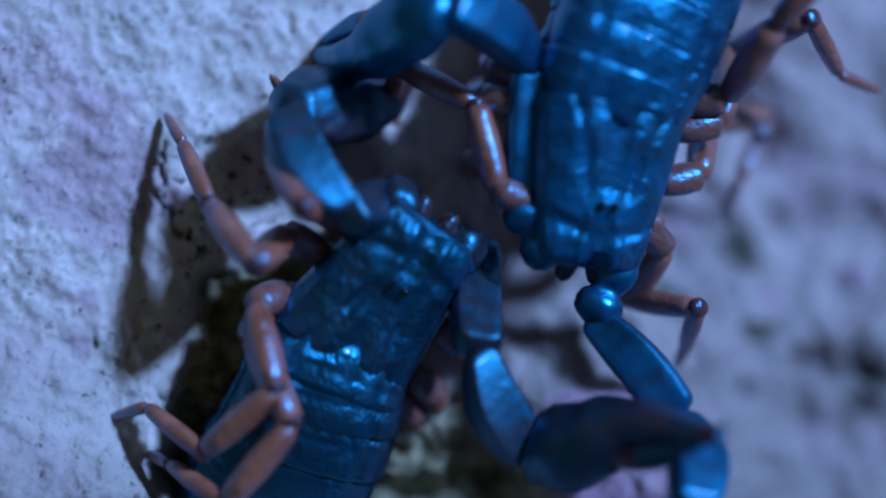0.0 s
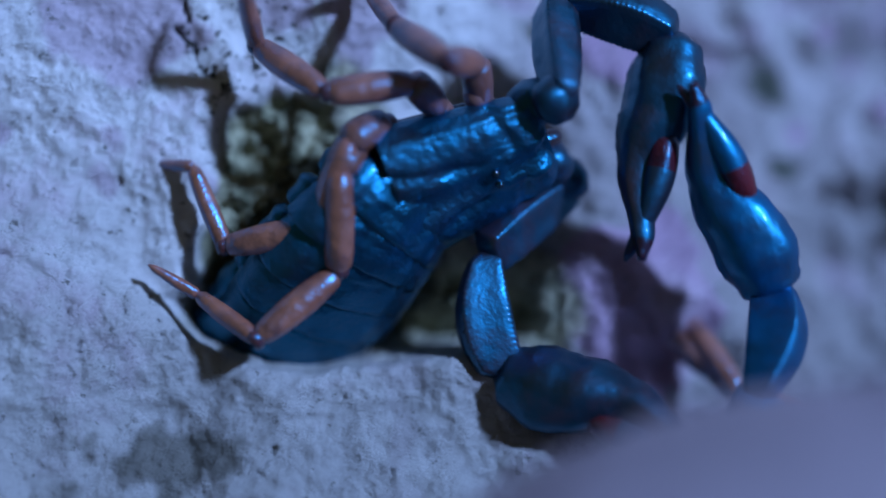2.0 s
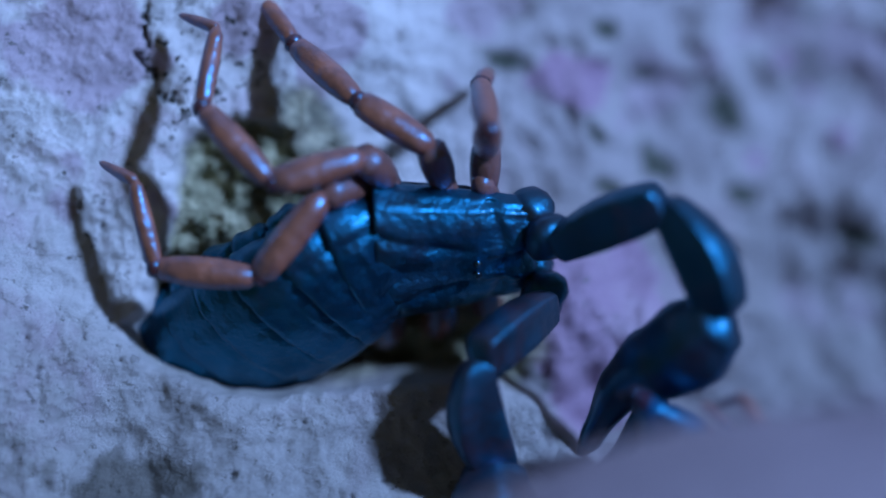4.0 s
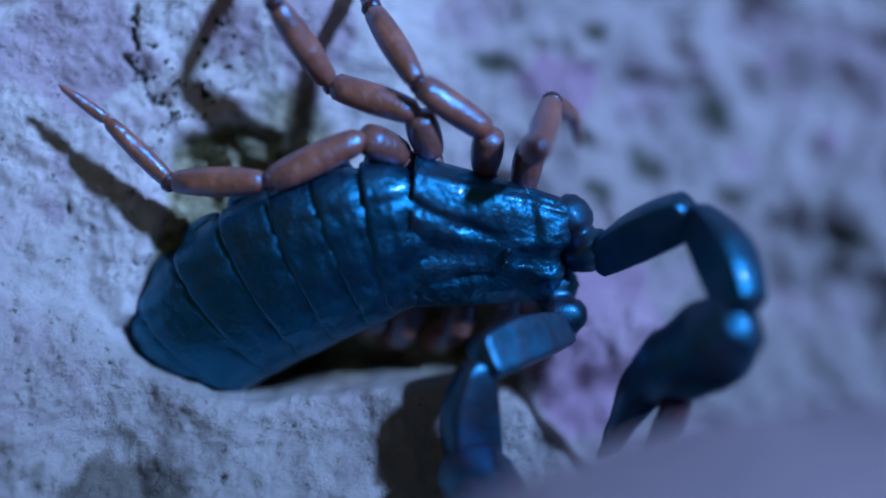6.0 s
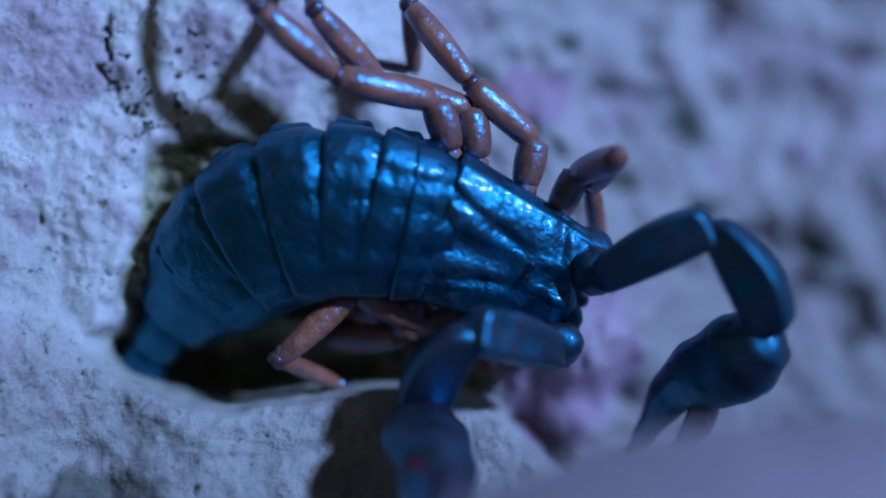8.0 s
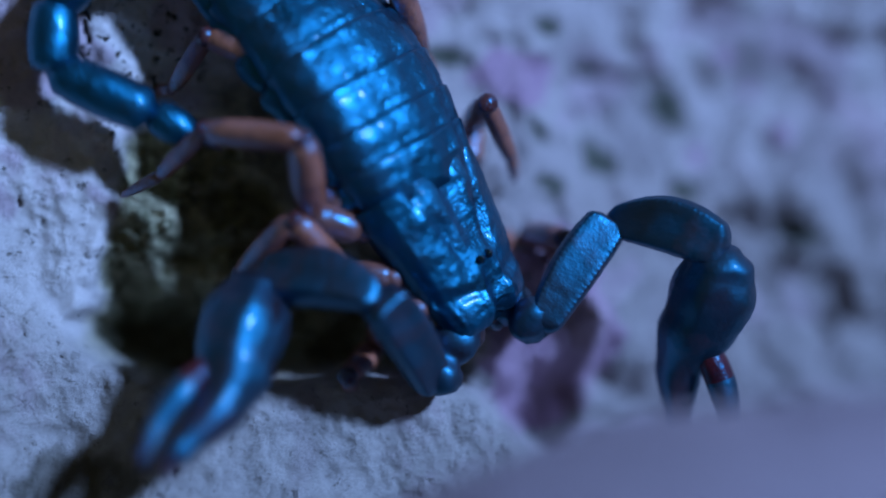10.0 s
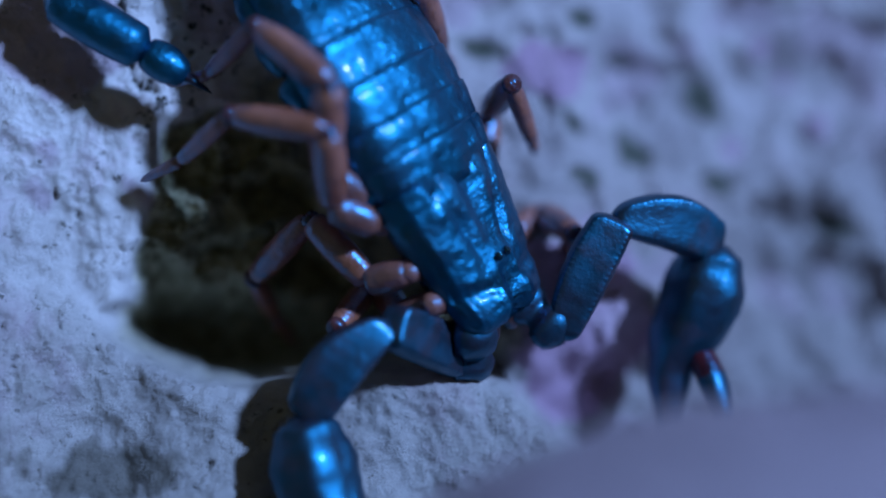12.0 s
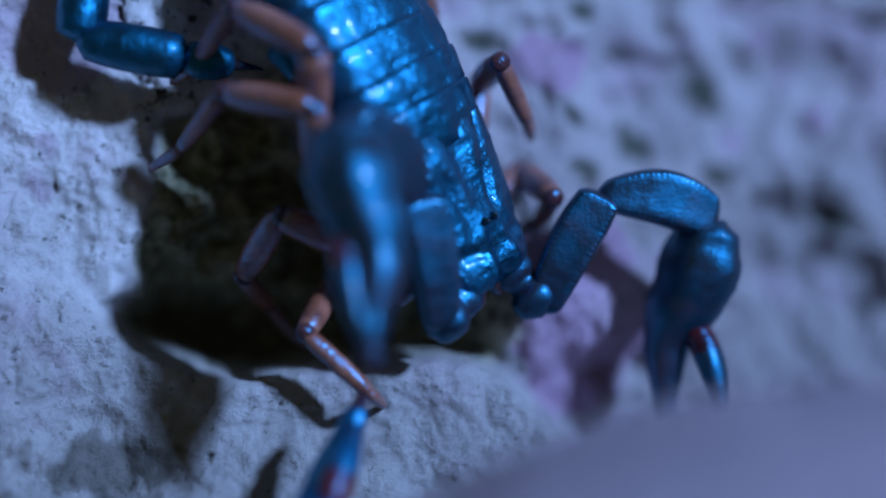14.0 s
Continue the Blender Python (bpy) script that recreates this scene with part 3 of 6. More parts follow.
tick("A", "spine", 1.5, 2.33, 3.79, 1.8, -3.06, 1.32, 1.59, -3.73, 0.58, 1.51, -4.25, -0.55, 1.14, -5.01, -1.65, 0.45, -5.91, -2.74, -0.5, -6.96, -3.86, -1.61, -8.39, -4.86, -2.78, -10.41, -5.76, -4.15, -11.77, -6.44, -5.12, -13.2, -7.16, -6.13, -14.78, -7.96, -7.26, -16.67, -8.91, -8.6, -19.61, -10.4, -10.68, -21.57, -11.39, -12.08, 0.12, -0.56, 0.82)
tick("A", "spine", 2, 2.63, 3.13, 1.4, -3, 0.95, 1.6, -3.64, 0.25, 1.5, -4.34, -0.6, 1.2, -5.09, -1.55, 0.5, -5.96, -2.59, -0.4, -6.99, -3.65, -1.6, -8.36, -4.46, -2.74, -10.27, -5.64, -4.04, -11.57, -6.49, -4.96, -12.93, -7.39, -5.93, -14.44, -8.38, -7, -16.24, -9.56, -8.27, -19.04, -11.4, -10.26, -20.91, -12.63, -11.59, 0.2, -0.58, 0.8)
tick("A", "spine", 2.4, 2.77, 2.6, 1, -2.86, 0.62, 1.59, -3.64, 0, 1.51, -4.41, -0.99, 1.17, -5.31, -1.95, 0.44, -6.25, -2.83, -0.67, -7.36, -3.72, -1.92, -8.9, -4.56, -3.09, -10.9, -5.5, -4.45, -12.26, -6.18, -5.42, -13.69, -6.9, -6.43, -15.28, -7.7, -7.56, -17.16, -8.64, -8.9, -20.11, -10.11, -10.99, -22.07, -11.1, -12.38, 0.14, -0.7, 0.7)
tick("A", "spine", 2.7, 3.18, 1.48, 1.2, -2.66, 0.16, 1.59, -3.52, -0.34, 1.5, -4.39, -1.23, 1.12, -5.35, -2.07, 0.33, -6.29, -2.89, -0.83, -7.47, -3.7, -2.08, -9.15, -4.35, -3.16, -11.31, -5.08, -4.41, -12.77, -5.61, -5.31, -14.32, -6.17, -6.26, -16.03, -6.8, -7.31, -18.06, -7.54, -8.56, -21.24, -8.69, -10.51, -23.36, -9.47, -11.81, 0.1, -0.7, 0.71)
tick("A", "spine", 3, 3.35, 0.85, 1.2, -2.57, -0.1, 1.59, -3.47, -0.52, 1.56, -4.39, -1.4, 1.29, -5.38, -2.28, 0.59, -6.37, -3.16, -0.48, -7.6, -3.94, -1.69, -9.22, -4.46, -2.93, -11.26, -5.01, -4.44, -12.66, -5.43, -5.5, -14.13, -5.87, -6.61, -15.76, -6.36, -7.84, -17.7, -6.94, -9.31, -20.72, -7.85, -11.6, -22.74, -8.46, -13.13, 0.08, -0.72, 0.69)
tick("A", "spine", 3.2, 3.26, 0.58, 1.2, -2.67, -0.26, 1.6, -3.57, -0.68, 1.55, -4.5, -1.54, 1.27, -5.55, -2.33, 0.54, -6.64, -3.09, -0.52, -7.94, -3.81, -1.71, -9.54, -4.41, -2.93, -11.55, -5.1, -4.42, -12.93, -5.61, -5.46, -14.38, -6.14, -6.56, -15.99, -6.73, -7.78, -17.91, -7.43, -9.22, -20.9, -8.52, -11.48, -22.89, -9.25, -12.98, 0.06, -0.7, 0.71)
tick("A", "spine", 5.3, 4.92, -0.21, 1.2, -1.04, 0.28, 1.59, -2.03, 0.1, 1.51, -3.23, -0.32, 1.27, -4.57, -0.86, 0.88, -6.01, -1.59, 0.34, -7.46, -2.55, -0.44, -8.85, -3.74, -1.46, -10.45, -4.87, -3.17, -11.44, -5.48, -4.55, -12.52, -6.16, -5.95, -13.72, -6.92, -7.5, -15.15, -7.83, -9.33, -17.38, -9.25, -12.2, -18.87, -10.2, -14.11, 0.05, -0.5, 0.86)
tick("A", "spine", 6.5, 5.42, 0.08, 1.2, -0.49, 1.01, 1.61, -1.48, 0.89, 1.59, -2.72, 0.5, 1.46, -4.11, 0.04, 1.15, -5.6, -0.62, 0.66, -7.09, -1.63, 0.07, -8.56, -2.9, -0.73, -9.88, -4.38, -2.42, -10.6, -5.35, -3.75, -11.43, -6.39, -5.1, -12.35, -7.55, -6.6, -13.45, -8.92, -8.37, -15.16, -11.06, -11.15, -16.31, -12.49, -12.99, 0.05, -0.36, 0.93)
tick("A", "spine", 7.2, 6.21, -0.33, 1.2, 0.48, 1.31, 1.83, -0.51, 1.45, 1.88, -1.81, 1.48, 1.86, -3.29, 1.28, 1.68, -4.84, 0.72, 1.26, -6.28, -0.24, 0.48, -7.54, -1.52, -0.61, -8.8, -3.14, -2.2, -9.55, -4.28, -3.38, -10.37, -5.47, -4.61, -11.28, -6.79, -5.96, -12.38, -8.37, -7.57, -14.08, -10.82, -10.07, -15.22, -12.46, -11.74, 0.08, -0.32, 0.94)
tick("A", "spine", 9.3, 7.23, -2.46, 1.5, 2.4, 1.02, 2.25, 1.54, 1.52, 2.34, 0.37, 2.08, 2.4, -1.06, 2.56, 2.37, -2.72, 2.83, 2.17, -4.53, 2.51, 1.7, -6.28, 1.58, 1, -8.13, 0.02, 0.05, -9.27, -1.32, -0.35, -10.16, -2.88, -0.95, -10.18, -4.69, -2.03, -8.33, -5.81, -3.28, -4.54, -5.36, -4.08, -2.02, -5.14, -4.67, 0.05, -0.2, 0.98)
tick("A", "spine", 9.5, 6.79, -3.21, 1.5, 2.36, 0.51, 2.3, 1.62, 1.09, 2.4, 0.68, 1.84, 2.5, -0.55, 2.61, 2.6, -2.08, 3.24, 2.7, -3.94, 3.39, 2.4, -5.89, 2.83, 2, -8.04, 1.62, 1.49, -9.15, 0.23, 1.16, -9.66, -1.54, 0.7, -9.75, -3.56, 0.14, -7.62, -4.73, -0.44, -3.76, -4.2, -0.5, -1.19, -3.78, -0.5, 0.08, -0.12, 0.98)
tick("A", "spine", 9.7, 5.67, -2.87, 1.6, 2.13, 1.93, 2.25, 1.57, 2.75, 2.28, 0.82, 3.82, 2.28, -0.15, 4.96, 2.2, -1.43, 6.01, 1.84, -3.07, 6.88, 1.4, -5.13, 7.26, 1.53, -7.58, 6.65, 2.16, -9, 5.71, 1.57, -10.03, 4.13, 1.34, -10.29, 2.05, 1.4, -8.27, 0.57, 1.4, -4.53, -0.52, 1.4, -2.04, -1.27, 1.4, 0.25, 0.05, 0.96)
tick("A", "spine", 9.9, 4.66, -2.66, 1.6, 1.47, 2.38, 2.25, 0.98, 3.25, 2.28, 0.34, 4.38, 2.28, -0.48, 5.64, 2.2, -1.56, 6.91, 1.89, -2.91, 8.18, 1.45, -4.63, 9.37, 1.43, -7.01, 10.23, 2.05, -8.75, 9.9, 2.32, -10.3, 9.02, 2.17, -11.39, 7.24, 2.36, -10.69, 4.86, 2.6, -7.26, 3.11, 2.6, -4.97, 1.95, 2.6, 0.56, 0.26, 0.79)
tick("A", "spine", 10.2, 3.8, -2.83, 1.6, 0.93, 2.4, 2.22, 0.44, 3.27, 2.26, -0.21, 4.39, 2.29, -0.98, 5.68, 2.26, -1.91, 7.1, 2.12, -3, 8.61, 1.76, -4.32, 10.21, 1.4, -6.37, 11.78, 1.62, -7.97, 12.24, 2.49, -9.76, 11.88, 2.55, -11.61, 11.08, 2.37, -12.95, 9.01, 2.6, -9.65, 7.07, 2.6, -7.33, 5.95, 2.6, 0.6, 0.29, 0.74)
tick("A", "spine", 10.5, 3.68, -2.94, 1.6, 0.82, 2.3, 2.22, 0.33, 3.17, 2.26, -0.32, 4.3, 2.29, -1.1, 5.58, 2.25, -2.03, 6.99, 2.1, -3.13, 8.5, 1.73, -4.46, 10.09, 1.39, -6.53, 11.63, 1.65, -8.17, 12.03, 2.49, -9.97, 11.77, 2.54, -11.85, 11.09, 2.37, -12.65, 8.74, 2.6, -9.27, 6.89, 2.6, -7.02, 5.69, 2.6, 0.6, 0.29, 0.74)
tick("A", "spine", 11, 3.58, -2.96, 1.6, 0.72, 2.28, 2.22, 0.22, 3.15, 2.26, -0.45, 4.26, 2.29, -1.24, 5.54, 2.26, -2.15, 6.96, 2.1, -3.2, 8.51, 1.74, -4.47, 10.14, 1.39, -6.54, 11.69, 1.64, -8.17, 12.11, 2.49, -9.95, 11.78, 2.58, -11.81, 11.05, 2.39, -13.28, 9.07, 2.6, -9.99, 7.07, 2.6, -7.73, 5.87, 2.6, 0.6, 0.29, 0.74)
tick("A", "spine", 12.5, 3.6, -2.81, 1.6, 0.67, 2.39, 2.22, 0.16, 3.25, 2.26, -0.51, 4.36, 2.29, -1.3, 5.63, 2.26, -2.23, 7.05, 2.11, -3.27, 8.6, 1.75, -4.53, 10.24, 1.39, -6.59, 11.81, 1.62, -8.25, 12.08, 2.48, -10.01, 11.62, 2.57, -11.83, 10.72, 2.38, -12.81, 8.45, 2.6, -9.48, 6.54, 2.6, -7.28, 5.24, 2.6, 0.6, 0.29, 0.74)
tick("A", "spine", 13.6, 3.43, -2.37, 1.6, 0.52, 2.84, 2.22, 0.03, 3.71, 2.26, -0.62, 4.84, 2.29, -1.39, 6.12, 2.26, -2.3, 7.55, 2.12, -3.36, 9.09, 1.76, -4.66, 10.7, 1.39, -6.85, 12.06, 1.67, -8.55, 11.95, 2.49, -10.2, 11.14, 2.51, -11.81, 9.94, 2.36, -12.55, 7.57, 2.6, -9.01, 6.04, 2.6, -6.55, 5.35, 2.6, 0.6, 0.29, 0.74)
tick("A", "spine", 14, 3.1, -1.9, 1.6, 0.27, 3.35, 2.22, -0.23, 4.22, 2.26, -0.89, 5.34, 2.29, -1.67, 6.62, 2.26, -2.57, 8.05, 2.13, -3.57, 9.62, 1.73, -4.85, 11.25, 1.38, -7.15, 12.41, 1.74, -8.79, 11.91, 2.49, -10.34, 10.89, 2.52, -11.76, 9.44, 2.36, -11.98, 6.99, 2.6, -8.21, 6.22, 2.6, -5.67, 5.89, 2.6, 0.6, 0.29, 0.74)
tick("B", "spine", 0, 4.9, 4.25, 3, 5.75, 10.16, 3.55, 6.09, 11.1, 3.56, 6.58, 12.31, 3.52, 7.09, 13.71, 3.39, 7.69, 15.28, 3.14, 8.37, 17, 2.71, 9.14, 18.86, 2.11, 10.08, 21.18, 1.4, 10.73, 22.79, 0.91, 11.42, 24.48, 0.4, 12.18, 26.35, -0.17, 13.08, 28.58, -0.85, 14.49, 32.06, -1.91, 15.43, 34.38, -2.62, 0.3, 0.1, 0.95)
tick("B", "spine", 0.2, 5.81, 3.25, 2.6, 8.64, 8.71, 2.2, 9.16, 9.62, 2, 9.9, 10.8, 1.7, 10.78, 12.12, 1.4, 11.93, 13.59, 1, 13.14, 15.21, 0.6, 14.23, 16.9, 0.2, 15.56, 18.96, 0, 16.48, 20.38, -0.2, 17.43, 21.88, -0.4, 18.5, 23.5, -0.6, 19.73, 25.41, -0.8, 21.6, 28.32, -1, 22.87, 30.26, -1.2, 0.25, 0.12, 0.95)
tick("B", "spine", 0.4, 5.68, 1.26, 2, 11.41, 3.75, 1, 12.38, 4.16, 0.8, 13.69, 4.76, 0.5, 15.2, 5.48, 0.1, 16.87, 6.32, -0.3, 18.64, 7.25, -0.7, 20.54, 8.23, -1.1, 22.82, 9.43, -1.3, 24.41, 10.26, -1.5, 26.08, 11.13, -1.7, 27.91, 12.09, -1.9, 30.08, 13.22, -2.1, 33.34, 14.94, -2.3, 35.54, 16.1, -2.5, 0.2, 0.2, 0.95)
tick("B", "spine", 0.7, 5.47, -1.16, 1.5, 11.41, -0.8, 0.6, 12.49, -0.76, 0.4, 13.91, -0.76, 0.1, 15.59, -0.76, -0.2, 17.52, -0.85, -0.6, 19.56, -1.13, -0.9, 21.78, -1.52, -1.2, 24.49, -1.98, -1.4, 26.39, -2.29, -1.6, 28.36, -2.62, -1.8, 30.56, -2.97, -2, 33.15, -3.41, -2.2, 37.15, -4.08, -2.4, 39.81, -4.51, -2.6, 0.15, 0.3, 0.93)
tick("B", "spine", 1, 5.4, -5.65, 1, 11.43, -5.06, 0.6, 12.46, -5.15, 0.5, 13.82, -5.28, 0.4, 15.4, -5.45, 0.2, 17.18, -5.67, 0, 19.14, -6.09, -0.2, 21.32, -6.6, -0.4, 24.04, -7.2, -0.6, 25.92, -7.62, -0.8, 27.93, -8.07, -1, 30.14, -8.57, -1.2, 32.78, -9.16, -1.4, 36.9, -10.08, -1.6, 39.66, -10.7, -1.8, 0.1, 0.42, 0.88)
tick("B", "spine", 1.2, 5.94, -7.73, 0, 11.76, -8.45, 1.3, 12.7, -8.63, 1.59, 13.93, -8.89, 1.92, 15.39, -9.19, 2.06, 17.05, -9.54, 2.04, 18.93, -9.87, 2, 21.01, -10.08, 2, 23.6, -10.32, 2, 25.39, -10.5, 2, 27.28, -10.69, 2, 29.37, -10.9, 2, 31.86, -11.15, 2, 35.74, -11.53, 2, 38.33, -11.79, 2, 0, 0.5, 0.85)
tick("B", "spine", 1.5, 8.01, -9.88, -0.5, 13.87, -11.09, 0.03, 14.85, -11.24, 0.03, 16.14, -11.41, 0.01, 17.63, -11.62, 0, 19.31, -11.84, 0, 21.21, -12, 0, 23.31, -12.09, 0, 25.9, -12.21, 0, 27.7, -12.3, 0, 29.6, -12.4, 0, 31.69, -12.5, 0, 34.19, -12.63, 0, 38.09, -12.82, 0, 40.68, -12.95, 0, 0, 0.5, 0.85)
tick("B", "spine", 2, 9.26, -10.26, -0.5, 15.07, -11.69, 0.04, 16.05, -11.84, 0.03, 17.34, -12.01, 0.01, 18.83, -12.19, 0, 20.52, -12.37, 0, 22.42, -12.53, 0, 24.51, -12.64, 0, 27.11, -12.76, 0, 28.91, -12.85, 0, 30.81, -12.94, 0, 32.9, -13.05, 0, 35.4, -13.17, 0, 39.3, -13.37, 0, 41.89, -13.5, 0, 0, 0.5, 0.85)
tick("B", "spine", 2.4, 10.28, -11.34, -0.5, 15.96, -13.19, 0.03, 16.95, -13.35, 0.03, 18.24, -13.5, 0.01, 19.73, -13.67, 0, 21.42, -13.85, 0, 23.32, -14.02, 0, 25.41, -14.13, 0, 28.01, -14.25, 0, 29.81, -14.34, 0, 31.71, -14.44, 0, 33.8, -14.54, 0, 36.3, -14.67, 0, 40.19, -14.86, 0, 42.79, -14.99, 0, 0, 0.5, 0.85)
tick("B", "spine", 3.2, 13.19, -12.55, -0.5, 18.94, -14.18, 0.03, 19.92, -14.32, 0.03, 21.21, -14.48, 0.01, 22.7, -14.7, 0, 24.38, -14.96, 0, 26.26, -15.23, 0, 28.35, -15.45, 0, 30.94, -15.69, 0, 32.73, -15.87, 0, 34.62, -16.06, 0, 36.71, -16.27, 0, 39.2, -16.52, 0, 43.08, -16.91, 0, 45.66, -17.16, 0, 0, 0.5, 0.85)
tick("B", "spine", 5.3, 20.94, -17.16, -1, 26.79, -18.48, -1, 27.77, -18.69, -1, 29.05, -18.94, -1, 30.53, -19.17, -1, 32.22, -19.34, -1, 34.11, -19.51, -1, 36.2, -19.71, -1, 38.79, -19.97, -1, 40.58, -20.15, -1, 42.47, -20.34, -1, 44.56, -20.55, -1, 47.05, -20.8, -1, 50.93, -21.19, -1, 53.52, -21.45, -1, 0, 0.5, 0.85)
tick("B", "spine", 8, 12.28, -23.37, 2, 18.2, -24.36, 2, 19.19, -24.45, 2, 20.49, -24.57, 2, 21.98, -24.71, 2, 23.67, -24.88, 2, 25.56, -25.07, 2, 27.65, -25.28, 2, 30.24, -25.54, 2, 32.03, -25.72, 2, 33.92, -25.91, 2, 36.01, -26.12, 2, 38.5, -26.37, 2, 42.38, -26.75, 2, 44.96, -27.01, 2, 0, 0.3, 0.9)
tick("B", "spine", 11, -1.58, -20.12, 9, 1.61, -25.2, 9, 2.14, -26.05, 9, 2.84, -27.15, 9, 3.67, -28.39, 9, 4.62, -29.81, 9, 5.67, -31.39, 9, 6.84, -33.13, 9, 8.28, -35.3, 9, 9.28, -36.8, 9, 10.33, -38.38, 9, 11.5, -40.12, 9, 12.89, -42.2, 9, 15.05, -45.45, 9, 16.49, -47.61, 9, 0, 0.3, 0.9)
tick("B", "spine", 13, -3.22, -20.46, 9, -3.16, -26.46, 9, -3.11, -27.46, 9, -3.03, -28.76, 9, -2.97, -30.26, 9, -2.88, -31.96, 9, -2.73, -33.85, 9, -2.5, -35.94, 9, -2.25, -38.52, 9, -2.07, -40.32, 9, -1.88, -42.21, 9, -1.67, -44.3, 9, -1.42, -46.78, 9, -1.03, -50.66, 9, -0.77, -53.25, 9, 0, 0.3, 0.9)
tick("B", "spine", 14, -3.77, -17.37, 9, -3.71, -23.37, 9, -3.65, -24.37, 9, -3.58, -25.67, 9, -3.51, -27.17, 9, -3.42, -28.87, 9, -3.33, -30.76, 9, -3.22, -32.86, 9, -3.09, -35.46, 9, -3, -37.25, 9, -2.91, -39.15, 9, -2.8, -41.25, 9, -2.68, -43.75, 9, -2.48, -47.64, 9, -2.35, -50.24, 9, 0, 0.3, 0.9)
tick("A", "L1", 0.4, -5.05, 6.16, 6.24, -6.45, 8.31, 3.44, -6.01, 10.6, 1.25, -6.49, 11.19, 3.1)
tick("A", "L1", 1, -1.92, 6.35, 6.88, -4.25, 8.17, 4.49, -5.05, 10.03, 2.01, -5.47, 11.06, 0.35)
tick("A", "L1", 1.2, -2.11, 6.13, 6.1, -4.21, 7.94, 3.5, -4.76, 9.65, 0.85, -5.06, 10.04, 2.79)
tick("A", "L1", 1.5, -1.6, 5.93, 6.16, -3.69, 7.76, 3.56, -4.23, 9.27, 0.79, -4.31, 9.66, 2.75)
tick("A", "L1", 2, -1.04, 5.6, 6, -2.9, 7.13, 3.07, -4.04, 8.71, 0.53, -4.36, 9.33, 2.4)
tick("A", "L1", 2.4, -0.48, 5.39, 5.98, -2.13, 6.82, 2.87, -3.26, 8.69, 0.53, -3.72, 9.92, -0.98)
tick("A", "L1", 2.7, 0.65, 4.71, 6.1, 0.26, 6.74, 2.91, -0.25, 8.03, 0.03, -0.47, 8.64, -1.86)
tick("A", "L1", 3, 0.9, 4.73, 5.88, 0.43, 6.36, 2.48, 0.3, 7.44, -0.53, 0.24, 8.04, -2.43)
tick("A", "L1", 3.2, 0.92, 4.68, 5.73, 0.35, 6.31, 2.35, 0.21, 7.39, -0.66, 0.09, 7.99, -2.56)
tick("A", "L1", 5.3, 3.78, 3.44, 5.66, 4.44, 5.42, 2.48, 5.56, 5.2, -0.51, 5.87, 4, -2.07)
tick("A", "L1", 6.5, 4.11, 3.73, 5.39, 4.69, 5.43, 2.04, 5.61, 5.1, -1, 5.94, 4.11, -2.71)
tick("A", "L1", 7.2, 6.12, 3.35, 5.21, 7.02, 3.71, 1.53, 7.11, 1.47, -0.75, 7.15, 0.63, -2.57)
tick("A", "L1", 9.3, 7.17, 1.22, -2.99, 7.49, 1.59, 0.78, 7.97, 0.56, -2.21, 8.36, -0.31, -3.97)
tick("A", "L1", 9.6, 6.64, 0.56, -3.36, 7.63, 0.54, 0.31, 8.12, -0.1, -2.78, 8.41, -0.77, -4.65)
tick("A", "L1", 10.2, 5.21, 0.4, -4.01, 6.71, 0.17, -0.53, 6.06, -0.7, -3.54, 5.75, -0.94, -5.5)
tick("A", "L1", 11, 5.2, 0.48, -3.86, 6.48, -0.17, -0.34, 6.27, -1.05, -3.41, 5.96, -1.3, -5.37)
tick("A", "L1", 14, 4.18, 2.38, -3.73, 5.29, 1.23, -0.29, 4.82, 0.17, -3.27, 4.47, -0.27, -5.19)
tick("A", "L2", 0, -6.84, 4.19, 6.04, -8.66, 6.52, 3.66, -9.87, 8.95, 1.95, -10.66, 10.13, 0.54)
tick("A", "L2", 0.4, -6.04, 4.22, 6.22, -8.29, 6.54, 4.21, -9.42, 8.83, 2.29, -10.09, 10.04, 0.85)
tick("A", "L2", 0.7, -6.28, 4.28, 6.05, -8.66, 6.31, 3.89, -9.31, 8.56, 1.71, -10.27, 9.91, 0.6)
tick("A", "L2", 1, -5.73, 4.49, 5.4, -8.31, 6.44, 3.4, -8.93, 8.87, 1.41, -9.52, 9.88, -0.21)
tick("A", "L2", 1.2, -5.83, 4.32, 4.82, -8.47, 6.55, 3.22, -8.92, 8.82, 1.01, -9.51, 9.83, -0.61)
tick("A", "L2", 1.5, -5.65, 4.37, 4.39, -8.14, 6.34, 2.3, -8.78, 8.51, 0.04, -9.1, 9.14, 1.91)
tick("A", "L2", 2, -5.36, 4.64, 4.03, -7.99, 6.5, 2.01, -8.23, 8.29, 4.66, -9, 9.26, 3.09)
tick("A", "L2", 2.4, -4.91, 4.92, 4.08, -7.51, 6.78, 2.02, -8.7, 9.32, 0.48, -9.12, 9.93, 2.33)
tick("A", "L2", 2.7, -4.36, 5.02, 2.95, -7.11, 6.98, 1.21, -8.98, 9.38, 0.22, -9.51, 10.11, 2)
tick("A", "L2", 3, -3.85, 4.97, 3.01, -6.71, 6.96, 1.48, -8.86, 9.21, 0.74, -9.64, 10.43, -0.64)
tick("A", "L2", 3.2, -3.81, 4.96, 2.94, -6.64, 6.95, 1.36, -8.78, 9.2, 0.63, -9.57, 10.41, -0.76)
tick("A", "L2", 5.3, -0.57, 5.98, 3.27, -2.14, 8.64, 1.06, -2.53, 10.41, -1.57, -2.69, 11.24, 0.24)
tick("A", "L2", 6.5, 0, 5.99, 3.68, -1.9, 9.08, 2.54, -2.36, 10.94, -0.02, -2.51, 11.52, 1.89)
